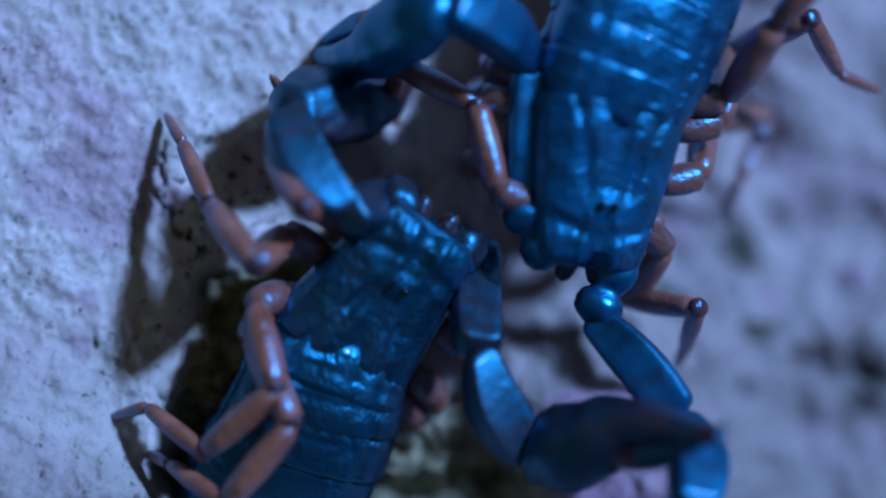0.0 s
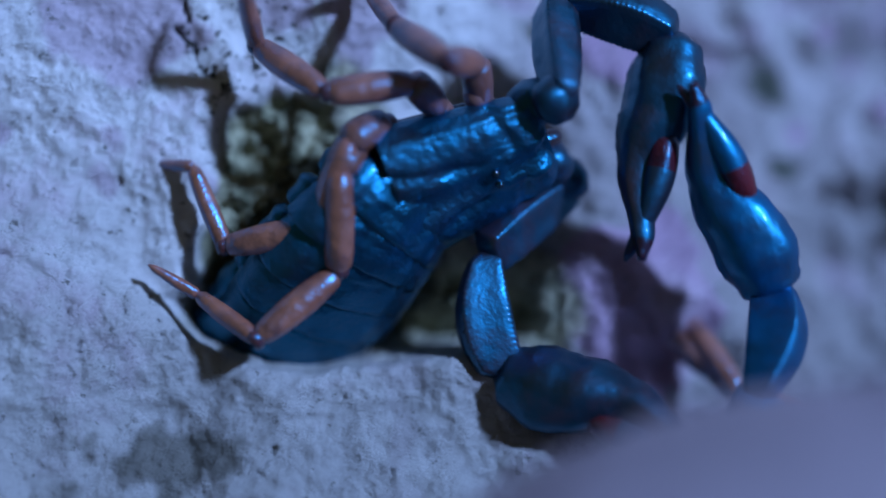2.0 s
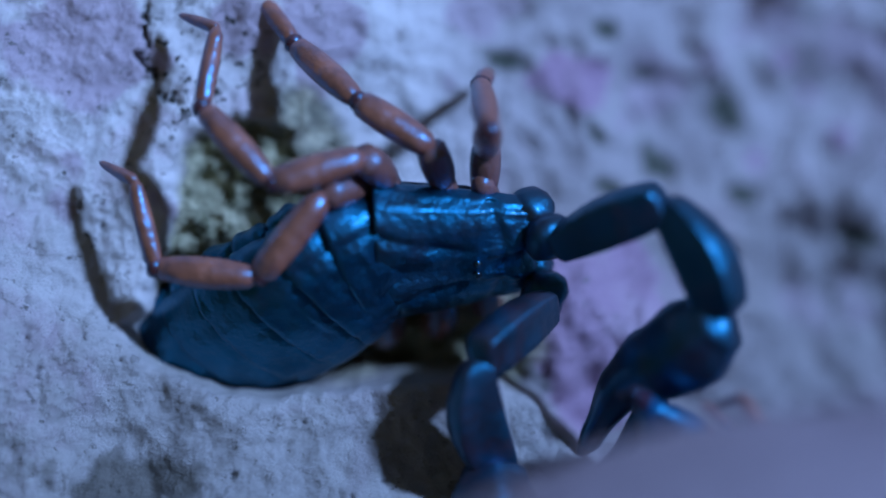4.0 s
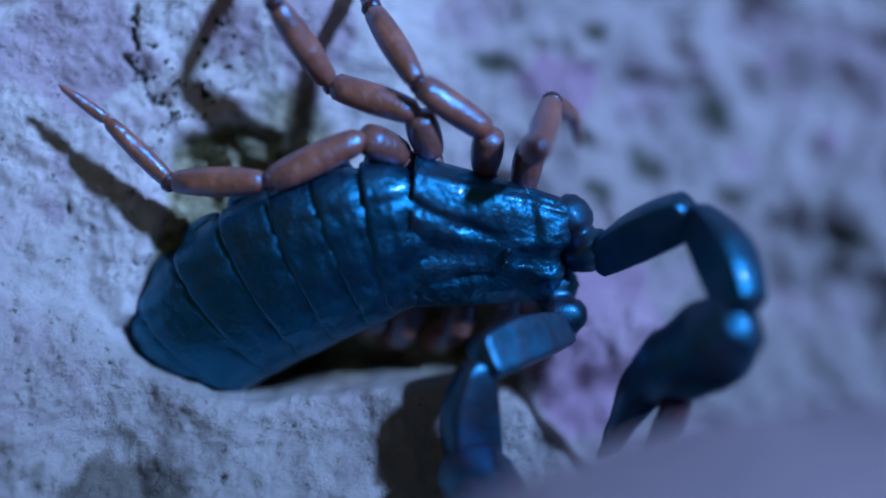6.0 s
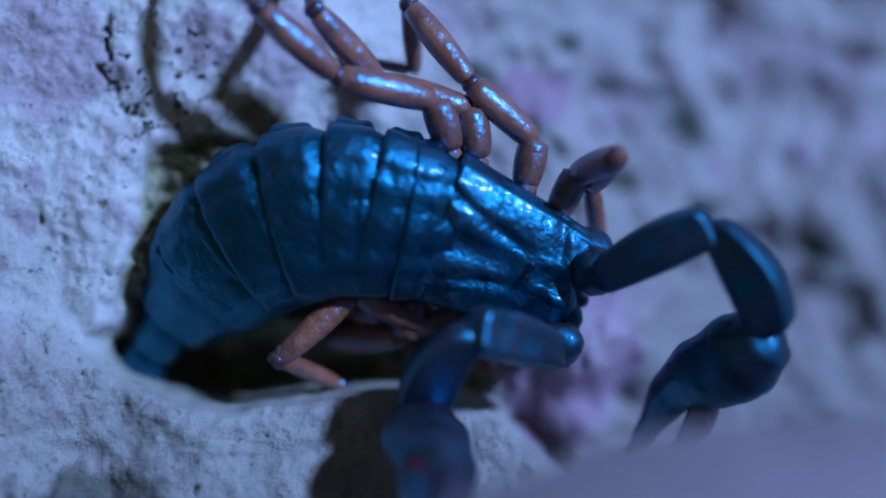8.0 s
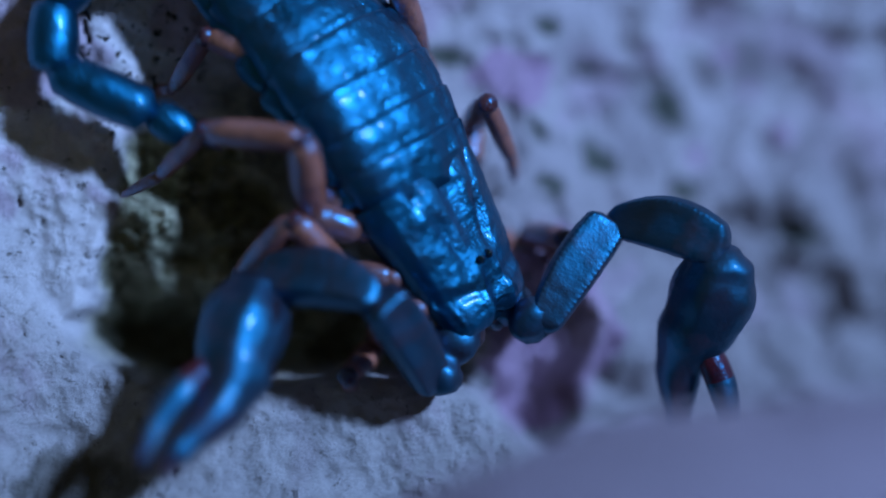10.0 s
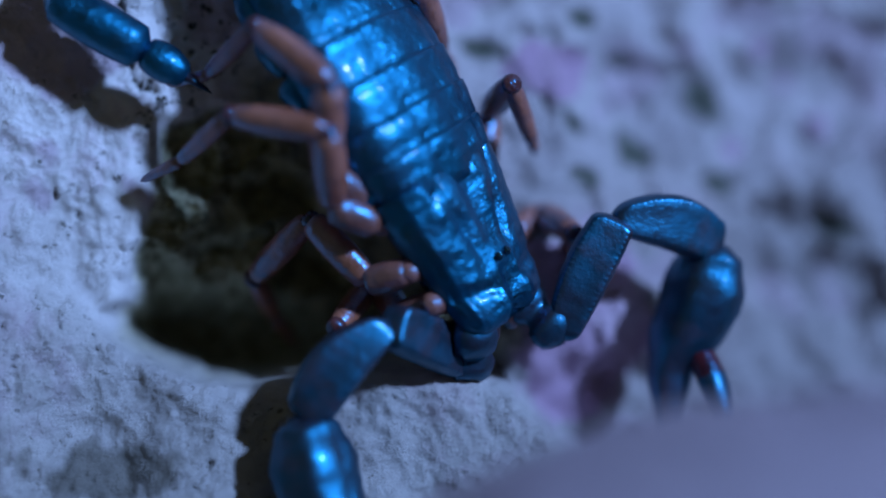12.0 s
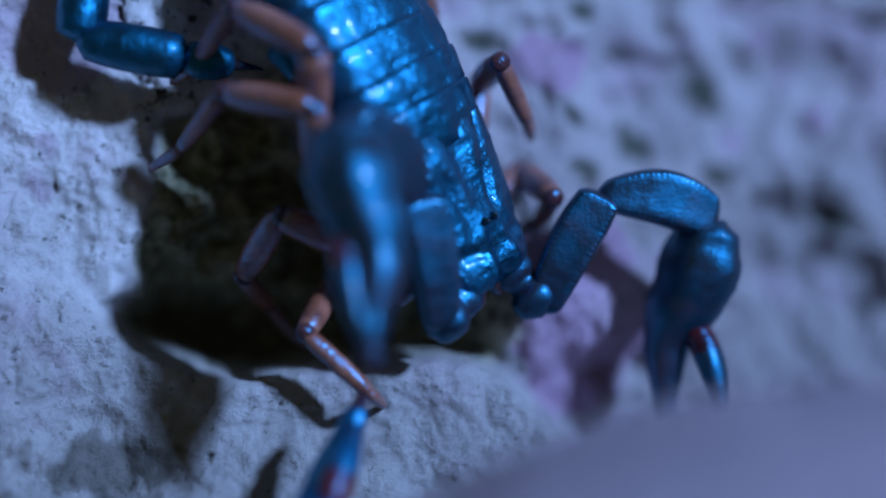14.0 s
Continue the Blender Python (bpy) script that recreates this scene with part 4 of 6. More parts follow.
tick("A", "L2", 7, 1.11, 5.98, 3.9, -1.18, 8.99, 4.27, -2.06, 10.91, 1.87, -2.42, 11.47, 3.76)
tick("A", "L2", 7.2, 1.59, 6.24, 3.62, -0.44, 8.68, 1.53, -1.94, 10.4, -0.71, -2.73, 11.02, 1.01)
tick("A", "L2", 9.3, 4.27, 4.21, -1.54, 4.09, 5.27, 2.1, 4.93, 2.86, 0.16, 5.34, 1.63, -1.36)
tick("A", "L2", 9.6, 4.2, 3.16, -2.52, 4.03, 4.28, 1.11, 5, 2.48, -1.35, 5.42, 1.21, -2.84)
tick("A", "L2", 10.2, 3.38, 4.73, -2.4, 4.07, 5.57, 1.24, 5.04, 3.59, -1.08, 5.15, 3.01, -2.99)
tick("A", "L2", 11, 3.16, 4.69, -2.22, 3.9, 5.43, 1.43, 4.71, 3.45, -0.95, 4.82, 3.1, -2.91)
tick("A", "L2", 14, 2.5, 5.6, -2.52, 3.22, 6.19, 1.16, 4.37, 4, -0.87, 4.57, 3.44, -2.78)
tick("A", "L3", 0, -6.17, -0.12, 4.65, -8.89, -2.36, 3.24, -11.14, -0.74, 1.64, -12.66, -1.17, 0.41)
tick("A", "L3", 0.2, -5.92, -0.22, 4.19, -8.7, -2.26, 2.59, -10.96, -0.64, 1, -12.66, -1.07, 0.03)
tick("A", "L3", 0.4, -5.64, -0.28, 4.81, -8.47, -2.4, 3.42, -10.71, -0.8, 1.78, -12.4, -1.12, 0.76)
tick("A", "L3", 0.7, -5.94, -0.6, 3.93, -8.81, -2.57, 2.42, -10.83, -1.17, 0.37, -12.71, -1.18, -0.32)
tick("A", "L3", 1, -5.52, 0.43, 2.64, -8.16, -2.28, 2.99, -10.52, -1.08, 1.19, -12.45, -1.08, 0.68)
tick("A", "L3", 1.2, -5.71, -0.34, 4.93, -8.47, -2.37, 3.29, -10.69, -0.76, 1.64, -12.56, -0.98, 0.96)
tick("A", "L3", 1.5, -5.15, 0.4, 4.76, -7.89, -2.2, 4.35, -10.57, -0.73, 3.39, -12.24, -0.94, 2.31)
tick("A", "L3", 2, -5.66, -0.14, 2.83, -9.21, -0.83, 1.66, -10.45, 2.1, 1.3, -12.06, 2.23, 0.12)
tick("A", "L3", 2.4, -6.24, 0.89, 5.03, -9.28, 2.73, 3.67, -9.43, 5.64, 2.36, -10.67, 6.93, 1.46)
tick("A", "L3", 2.7, -6.14, 0.95, 4.96, -9.29, 2.83, 3.98, -9.54, 5.74, 2.66, -10.85, 7.03, 1.88)
tick("A", "L3", 3, -5.94, 0.91, 5.1, -9.18, 2.72, 4.29, -9.51, 5.7, 3.17, -10.75, 6.99, 2.27)
tick("A", "L3", 3.2, -5.98, 0.77, 5.07, -9.11, 2.57, 3.88, -9.27, 5.73, 3.35, -10.61, 6.82, 2.35)
tick("A", "L3", 5.3, -3.62, 5.91, 2.63, -5.69, 8.85, 3.86, -6.21, 10.88, 1.44, -6.55, 11.94, -0.22)
tick("A", "L3", 6, -3.44, 6.08, 2.32, -5.38, 8.85, 4.05, -5.89, 10.87, 1.63, -6.22, 11.93, -0.04)
tick("A", "L3", 6.5, -3.2, 6.22, 2.14, -5.24, 9, 3.74, -5.75, 10.98, 1.27, -6.07, 12.04, -0.39)
tick("A", "L3", 7, -2.18, 6.29, 2.89, -4.36, 8.84, 4.67, -4.72, 10.9, 2.24, -5.03, 11.92, 0.55)
tick("A", "L3", 7.2, -1.54, 6.46, 3.37, -3.98, 8.8, 5.1, -4.31, 10.81, 2.63, -4.61, 11.86, 0.96)
tick("A", "L3", 9.3, 1.9, 5.46, -0.98, -0.11, 8.6, -0.22, -1.09, 11.46, -1.26, -1.55, 12.54, -2.88)
tick("A", "L3", 9.5, 2.43, 6.12, -0.1, 1.21, 8.94, 2.14, 0.91, 11, -0.29, 0.71, 12.07, -1.96)
tick("A", "L3", 9.7, 2, 6.6, -0.61, 0.9, 9.07, 2.07, 0.08, 11.02, -0.33, -0.13, 12.09, -2)
tick("A", "L3", 10.2, 1.45, 7.18, -0.96, 0.64, 9.65, 1.81, 0.13, 11.44, -0.79, -0.09, 12.53, -2.46)
tick("A", "L3", 11, 1.19, 7.05, -0.92, 0.37, 9.29, 2.03, -0.08, 11.27, -0.45, -0.3, 12.35, -2.11)
tick("A", "L3", 14, 0.65, 7.73, -2.14, 0, 9.73, 1.02, -0.43, 11.75, -1.43, -0.65, 12.84, -3.09)
tick("A", "L4", 0, -5.59, -1.33, 4.63, -8.03, -4.14, 3.87, -10.27, -2.8, 2.01, -11.32, -2.44, 0.35)
tick("A", "L4", 0.4, -4.98, -1.49, 4.84, -7.62, -4.01, 3.8, -9.52, -2.89, 1.48, -10.52, -2.08, -0.05)
tick("A", "L4", 1, -5.17, -0.87, 2.41, -7.45, -3.89, 2.78, -9.83, -2.95, 0.86, -10.87, -2.37, -0.75)
tick("A", "L4", 1.5, -4.7, -0.37, 5.68, -6.95, -3.37, 5.06, -9.71, -2.33, 3.81, -11.1, -1.96, 2.43)
tick("A", "L4", 2, -4.98, -1.76, 2.81, -7.9, -4.16, 3.24, -10.21, -2.61, 1.65, -11.89, -1.56, 1.87)
tick("A", "L4", 2.4, -5.12, -2.1, 3.24, -8.17, -4.33, 3.68, -10.27, -2.12, 2.71, -11.93, -2.05, 1.59)
tick("A", "L4", 2.7, -4.83, -1.01, 6.4, -7.28, -3.56, 7.81, -9.76, -1.93, 6.63, -11.61, -1.75, 5.88)
tick("A", "L4", 3, -5.97, -2.04, 3.37, -9.68, -2.68, 3.84, -9.79, 0.52, 3.88, -10.45, 1.36, 2.19)
tick("A", "L4", 3.2, -6.02, -2.16, 3.3, -9.8, -2.58, 3.19, -9.93, 0.62, 3.23, -10.67, 1.41, 1.55)
tick("A", "L4", 5.3, -5.89, 2.47, 4.11, -9.52, 2.5, 2.96, -11.8, 4.74, 2.9, -13.38, 5.92, 3.25)
tick("A", "L4", 6, -5.66, 2.52, 3.08, -9.31, 2.55, 2.02, -11.58, 4.8, 2.26, -13.16, 5.98, 2.6)
tick("A", "L4", 6.5, -5.18, 3.57, 3.69, -8.86, 3.61, 2.76, -11.44, 5.22, 1.76, -13.24, 6.03, 2.12)
tick("A", "L4", 6.8, -4.01, 4.02, 4.89, -6.92, 5.98, 6.37, -8.03, 8.23, 4.38, -8.85, 9.04, 6.02)
tick("A", "L4", 7, -4.19, 6.01, 2.32, -6.79, 8.73, 2.86, -7.96, 11.2, 1.19, -8.47, 12.26, -0.42)
tick("A", "L4", 7.2, -2.96, 5.83, 4.79, -5.7, 8.02, 6.25, -7.35, 10.49, 5.04, -7.71, 11.52, 3.37)
tick("A", "L4", 9.3, 0.21, 6.41, -0.56, -2.78, 8.72, -0.22, -5.01, 10.98, 0.21, -6.19, 12.24, -0.79)
tick("A", "L4", 9.5, -0.2, 6.39, 2.02, -3.29, 8.56, 2.42, -5.34, 10.59, 1.03, -5.86, 11.64, -0.58)
tick("A", "L4", 9.7, 0.82, 7.17, -1.57, -1.93, 9.77, -1.21, -3.8, 12.14, -2.28, -4.31, 13.04, -3.99)
tick("A", "L4", 10.2, -0.15, 7.66, -2.56, -2.54, 10.59, -2.13, -3.63, 12.39, -4.53, -4.15, 13.3, -6.23)
tick("A", "L4", 11, -0.37, 7.53, -2.55, -1.78, 10.43, -0.54, -2.71, 12.07, -3.12, -3.2, 12.97, -4.84)
tick("A", "L4", 14, -0.89, 8.58, -2.52, -2.1, 11.13, 0.03, -2.82, 12.77, -2.62, -3.32, 13.48, -4.42)
tick("A", "LA", 0, -2.07, 6.97, 0.95, -3.71, 6.12, 5.27, -5.96, 9.69, 3.72, -0.74, 11.89, -2.76)
tick("A", "LA", 0.2, -1.38, 7.56, 1.11, -3.17, 7.67, 5.45, -4.16, 11.69, 3.68, 2.25, 9.66, -1.69)
tick("A", "LA", 0.4, -0.73, 7.71, 1.53, -2.72, 7.87, 5.78, -3.01, 11.73, 3.48, 3.27, 7.79, -0.89)
tick("A", "LA", 0.7, -0.34, 7.36, 1.26, -2.69, 7.39, 5.33, -3.28, 11.25, 3.08, 3.16, 6.75, -0.42)
tick("A", "LA", 1, 0.92, 7.1, 0.79, -2.73, 8.32, 3.5, 1.18, 10.52, 3.84, 3.95, 2.94, 0.87)
tick("A", "LA", 1.2, 0.99, 6.15, 0.32, -1.16, 7.89, 4.12, 1.29, 10.24, 1.16, 3.19, 2.05, 3)
tick("A", "LA", 1.5, 2.57, 5.59, 3.84, 2.69, 8.73, 7.33, 6.42, 8.42, 4.82, 5.21, -0.09, 4.77)
tick("A", "LA", 2, 3.21, 4.52, 3.47, 2.97, 8.12, 0.46, 7.29, 6.9, 0.73, 5.55, -1.42, 2.08)
tick("A", "LA", 2.4, 3.22, 3.26, 3.38, 4.74, 5.79, 7.03, 8.15, 3.43, 5.3, 6.22, -4.36, 2.23)
tick("A", "LA", 2.7, 3.51, 1.86, 3.54, 6.34, 3.34, 6.99, 8.85, 0.02, 5.28, 5.8, -6.66, 0.8)
tick("A", "LA", 3, 3.71, 1.25, 3.61, 6.89, 2.19, 6.94, 9.02, -1.37, 5.19, 4.97, -6.93, 0.03)
tick("A", "LA", 3.2, 3.57, 0.93, 3.56, 7.15, 2.01, 6.41, 9.28, -1.63, 4.83, 4.67, -7.19, 0.17)
tick("A", "LA", 5.3, 6.04, -0.5, 1.47, 9.2, 1.42, 4.39, 10.77, -2.16, 6.61, 5.65, -7.12, 1.8)
tick("A", "LA", 6, 6.29, -0.36, 1.32, 9.52, 1.44, 4.22, 11.09, -2.14, 6.44, 5.98, -7.11, 1.63)
tick("A", "LA", 6.5, 6.48, -0.3, 1.24, 9.7, 2.04, 3.75, 12.1, -1.65, 2.8, 7.14, -7.27, -1.42)
tick("A", "LA", 7, 6.96, -0.68, 1.18, 10.25, 1.7, 3.55, 12.69, -1.98, 2.68, 7.94, -7.16, -2.27)
tick("A", "LA", 7.2, 6.86, -0.08, 2.77, 9.96, 1.35, 5.99, 12.6, -1.83, 4.2, 7.85, -7.04, -0.72)
tick("A", "LA", 9.3, 7.92, -2.49, 2.83, 11.18, 0.54, 1.32, 13.57, -1.69, 4.41, 10.78, -6.56, -2.1)
tick("A", "LA", 9.5, 7.84, -3.13, 2.78, 10.78, 0.41, 1.82, 12.89, -1.37, 5.37, 11.17, -6.83, -1.05)
tick("A", "LA", 9.7, 6.92, -2.93, 2.58, 9.45, 0.75, 1.11, 12.74, -0.18, 4.04, 11.56, -7.21, -0.77)
tick("A", "LA", 9.9, 5.84, -2.82, 2.17, 8.65, 0.75, 0.96, 12.22, -0.08, 3.56, 11.14, -7.5, -0.65)
tick("A", "LA", 10.2, 6.01, -3.25, 0.48, 8.27, 0.86, 0.76, 12.35, -0.04, -0.92, 10.19, -8.35, -1.54)
tick("A", "LA", 11.5, 5.57, -3.67, 0.58, 7.57, 0.59, 0.79, 11.56, -0.38, -1.04, 9.29, -8.66, -1.54)
tick("A", "LA", 12.5, 5.44, -3.52, 1.05, 7.41, 0.74, 1.27, 11.38, -0.19, -0.63, 9.17, -8.45, -1.57)
tick("A", "LA", 13, 5.33, -3.63, 0.47, 8.02, 0.21, 0.73, 11.88, -1.86, -0.29, 9.79, -10.1, -1.62)
tick("A", "LA", 13.5, 5.35, -3.27, 0.45, 6.92, 1.15, 0.65, 11.24, -0.02, 0.11, 9.22, -8.2, -1.63)
tick("A", "LA", 13.6, 5.33, -3.21, 0.45, 6.91, 1.21, 0.65, 11.24, 0.09, 0.1, 9.18, -8.08, -1.62)
tick("A", "LA", 14, 4.85, -2.9, 0.43, 6.98, 1.28, 0.69, 11.24, 0.38, -0.42, 9.03, -7.85, -1.59)
tick("A", "R1", 0, 1.13, 3.87, -2.67, 0.25, 4.37, -6.33, -1.12, 4.62, -9.21, -2.4, 4.65, -10.75)
tick("A", "R1", 0.2, 1.59, 4.07, -2.7, 0.73, 4.6, -6.36, -0.63, 4.86, -9.25, -1.9, 4.89, -10.79)
tick("A", "R1", 0.4, 1.94, 3.7, -2.75, 1.07, 4.22, -6.41, -0.28, 4.51, -9.3, -1.57, 4.52, -10.83)
tick("A", "R1", 0.7, 1.59, 4.32, -2.88, 0.32, 5.08, -6.37, -1.33, 5.51, -9.08, -2.77, 5.61, -10.47)
tick("A", "R1", 1, 1.93, 3.45, -3.62, 0.43, 4.4, -6.98, -1.4, 5.1, -9.51, -2.94, 5.41, -10.75)
tick("A", "R1", 1.2, 1.83, 2.49, -4.04, 0.16, 3.59, -7.27, -1.83, 4.48, -9.62, -3.41, 4.93, -10.75)
tick("A", "R1", 1.5, 1.4, 2.5, -4.31, -0.16, 4.14, -7.36, -1.99, 5.59, -9.55, -3.47, 6.5, -10.53)
tick("A", "R1", 2, 1.4, 2.22, -4.6, 0.21, 4.27, -7.58, -1.29, 6.12, -9.71, -2.58, 7.37, -10.6)
tick("A", "R1", 2.4, 1.66, 1.5, -5.04, 0.26, 3.35, -8.05, -1.45, 5.03, -10.17, -2.87, 6.08, -11.1)
tick("A", "R1", 2.7, 2.16, 0.47, -4.87, 1.08, 2.44, -7.94, -0.35, 4.29, -10.12, -1.6, 5.53, -11.08)
tick("A", "R1", 3, 2.3, -0.4, -4.89, 1.36, 1.48, -8.06, 0.07, 3.29, -10.36, -1.1, 4.52, -11.42)
tick("A", "R1", 3.2, 2.21, -0.82, -4.86, 1.34, 0.97, -8.09, 0.07, 2.72, -10.45, -1.08, 3.95, -11.53)
tick("A", "R1", 5.3, 3.55, -2.59, -4.42, 3, -1.45, -8, 2.06, -0.07, -10.73, 1.18, 1.06, -12.13)
tick("A", "R1", 6.5, 3.8, -2.69, -4.1, 3.24, -1.89, -7.77, 2.37, -0.73, -10.62, 1.54, 0.31, -12.11)
tick("A", "R1", 7.2, 3.98, -3.37, -3.75, 3.28, -2.86, -7.45, 2.34, -1.91, -10.36, 1.54, -0.91, -11.89)
tick("A", "R1", 9.9, 0.75, -4.36, -1.15, -0.51, -5.41, 2.28, -0.53, -6.46, -0.75, -0.52, -6.73, 1.23)
tick("A", "R1", 10.2, -1.15, -1.32, -0.98, -2.55, -3.12, 2.06, -1.57, -4.5, -0.66, -0.94, -6.39, -0.53)
tick("A", "R1", 11, -1.36, -1.39, -0.97, -2.71, -3.14, 2.12, -1.78, -4.62, -0.56, -1.13, -6.25, 0.4)
tick("A", "R1", 13, -1.41, -1.73, -1.07, -2.82, -3.41, 2.03, -1.93, -4.8, -0.72, -1.38, -6.19, 0.61)
tick("A", "R1", 14, -2.95, -1.94, 0, -3.85, -3.69, 3.26, -1.49, -5.84, 3.37, -1.04, -6.46, 1.52)
tick("A", "R2", 0, 0.52, 1.55, -3.23, -0.32, 2.39, -6.84, -1.62, 3.35, -9.6, -2.81, 4.09, -11.03)
tick("A", "R2", 0.2, 0.96, 1.75, -3.27, 0.11, 2.62, -6.88, -1.15, 3.59, -9.65, -2.34, 4.36, -11.06)
tick("A", "R2", 0.4, 1.31, 1.38, -3.32, 0.48, 2.26, -6.92, -0.78, 3.22, -9.71, -1.98, 3.98, -11.11)
tick("A", "R2", 0.7, 0.94, 2.04, -3.52, -0.27, 3.12, -6.95, -1.85, 4.24, -9.5, -3.18, 5.08, -10.74)
tick("A", "R2", 1, 0.95, 1.26, -4.04, -0.46, 2.54, -7.33, -2.09, 3.92, -9.71, -3.42, 4.94, -10.81)
tick("A", "R2", 1.2, 0.62, 0.42, -4.45, -0.94, 1.84, -7.61, -2.63, 3.34, -9.88, -3.96, 4.48, -10.83)
tick("A", "R2", 1.5, -0.33, 0.8, -4.67, -1.65, 2.71, -7.68, -3.07, 4.71, -9.73, -4.11, 6.2, -10.57)
tick("A", "R2", 2, -0.65, 0.94, -4.88, -1.56, 3.17, -7.81, -2.54, 5.5, -9.78, -3.25, 7.2, -10.56)
tick("A", "R2", 2.4, -0.24, -0.04, -5.29, -1.4, 2.06, -8.23, -2.64, 4.23, -10.24, -3.54, 5.84, -11.01)
tick("A", "R2", 2.7, 0.11, -0.85, -5.19, -0.72, 1.36, -8.17, -1.61, 3.66, -10.21, -2.26, 5.36, -11.04)
tick("A", "R2", 3, 0.18, -1.61, -5.17, -0.46, 0.49, -8.27, -1.21, 2.72, -10.44, -1.79, 4.4, -11.36)
tick("A", "R2", 3.2, 0.09, -2.01, -5.1, -0.53, -0, -8.26, -1.21, 2.18, -10.51, -1.77, 3.83, -11.49)
tick("A", "R2", 5.3, -0.44, -3.45, -4.04, -1.99, -3.22, -7.5, -1.64, -2.14, -10.49, -2.36, -2.5, -8.66)
tick("A", "R2", 6, -0.02, -3.37, -3.91, -1.6, -3.23, -7.37, -1.36, -2.17, -10.38, -1.99, -2.38, -8.49)
tick("A", "R2", 6.5, -0.18, -1.53, 3.71, -3.26, -3.24, 2.28, -2.64, -5.09, -0.26, -3.39, -5.42, -2.08)
tick("A", "R2", 7, 0.3, -1.02, 3.9, -2.76, -1.49, 6.11, -2.17, -4.21, 4.53, -3.35, -4.69, 2.99)
tick("A", "R2", 7.2, -0.42, -1.13, 3.46, -3.33, -2.61, 1.51, -2.37, -4.08, -1.17, -2.85, -4.82, -2.96)
tick("A", "R2", 9.3, -0.02, -1.38, -2.11, -2.52, -1.75, 0.73, -3.24, -4.86, 0.94, -4.68, -5.38, -0.35)
tick("A", "R2", 9.5, 0.07, -1.08, -1.97, -2.65, -1.46, 0.66, -3.42, -4.56, 0.86, -4.81, -5.2, -0.42)
tick("A", "R2", 9.7, -0.56, -0.41, -1.75, -3.58, -1.24, 0.4, -3.75, -4.22, -0.74, -3.86, -5.17, 1.02)
tick("A", "R2", 9.9, -2.27, 0.59, 5.25, -4.54, -0.92, 2.61, -4.05, -2.84, 0.09, -3.5, -3.33, -1.76)
tick("A", "R2", 10.2, -3.31, 0.89, 1.4, -5.51, -1.42, -0.67, -4.9, -3, -3.38, -4.56, -3.4, -5.31)
tick("A", "R2", 11, -3.4, 0.83, 1.23, -5.71, -1.44, -0.76, -5.12, -3.13, -3.41, -4.79, -3.76, -5.28)
tick("A", "R2", 14, -4.8, 0.53, 3.28, -6.27, -1.71, 0.59, -5.4, -2.96, -2.23, -4.16, -4.53, -2.21)
tick("A", "R3", 0, -1.19, -0.79, -4.09, -1.79, 0.32, -7.67, -2.53, 1.82, -10.4, -3.17, 3.11, -11.78)
tick("A", "R3", 0.2, -0.77, -0.57, -4.14, -1.35, 0.55, -7.72, -2.08, 2.06, -10.45, -2.71, 3.36, -11.83)
tick("A", "R3", 0.4, -0.4, -0.95, -4.19, -0.99, 0.18, -7.76, -1.73, 1.68, -10.5, -2.35, 3, -11.86)
tick("A", "R3", 0.7, -0.77, -0.29, -4.34, -1.75, 1.06, -7.76, -2.79, 2.72, -10.29, -3.56, 4.11, -11.49)
tick("A", "R3", 1, -1.06, -0.82, -4.55, -2.21, 0.69, -7.84, -3.25, 2.52, -10.24, -3.96, 4.01, -11.38)
tick("A", "R3", 1.2, -1.6, -1.47, -4.85, -2.86, 0.16, -8.04, -3.92, 2.05, -10.39, -4.58, 3.63, -11.44)
tick("A", "R3", 1.5, -2.94, -0.47, -4.94, -3.94, 1.57, -7.99, -4.64, 3.79, -10.18, -4.95, 5.54, -11.1)
tick("A", "R3", 2, -3.46, 0.22, -4.91, -4.03, 2.51, -7.89, -4.26, 4.92, -9.98, -4.21, 6.7, -10.89)
tick("A", "R3", 2.4, -2.97, -1.07, -5.4, -3.79, 1.11, -8.4, -4.28, 3.48, -10.49, -4.44, 5.24, -11.44)
tick("A", "R3", 2.7, -2.74, -1.55, -5.4, -3.2, 0.7, -8.43, -3.32, 3.08, -10.56, -3.23, 4.86, -11.47)
tick("A", "R3", 3, -2.69, -2.15, -5.39, -2.99, -0.02, -8.52, -2.97, 2.23, -10.79, -2.76, 3.94, -11.82)
tick("A", "R3", 3.2, -2.8, -2.49, -5.32, -3.06, -0.46, -8.53, -2.99, 1.73, -10.85, -2.76, 3.39, -11.95)
tick("A", "R3", 5.3, -1.71, -3.2, -4.69, -1.6, -1.97, -8.28, -1.12, -0.43, -11.05, -0.58, 0.87, -12.47)
tick("A", "R3", 6.5, -1.48, -2.92, -4.24, -1.36, -2.07, -7.94, -0.83, -0.85, -10.85, -0.22, 0.24, -12.41)
tick("A", "R3", 7.2, -1.27, -2.94, -3.65, -1.31, -2.5, -7.42, -0.85, -1.66, -10.48, -0.22, -0.79, -12.17)
tick("A", "R3", 9.3, -3.21, -0.99, 1.78, -5.36, -2.21, -1.1, -5.96, -4.03, -3.67, -6.51, -5.02, -5.31)
tick("A", "R3", 9.7, -2.92, 0.45, -1.17, -5.64, -0.2, -3.75, -6.73, -1.25, -0.93, -7.72, -1.71, -2.6)
tick("A", "R3", 9.9, -2.61, 3.54, 5.54, -6.15, 3.79, 4.17, -7.66, 2.15, 1.87, -9.02, 1.46, 0.59)
tick("A", "R3", 10.2, -2.74, 3.8, 5.97, -6.19, 4.25, 4.44, -8.24, 2.81, 2.46, -9.76, 2.17, 1.32)
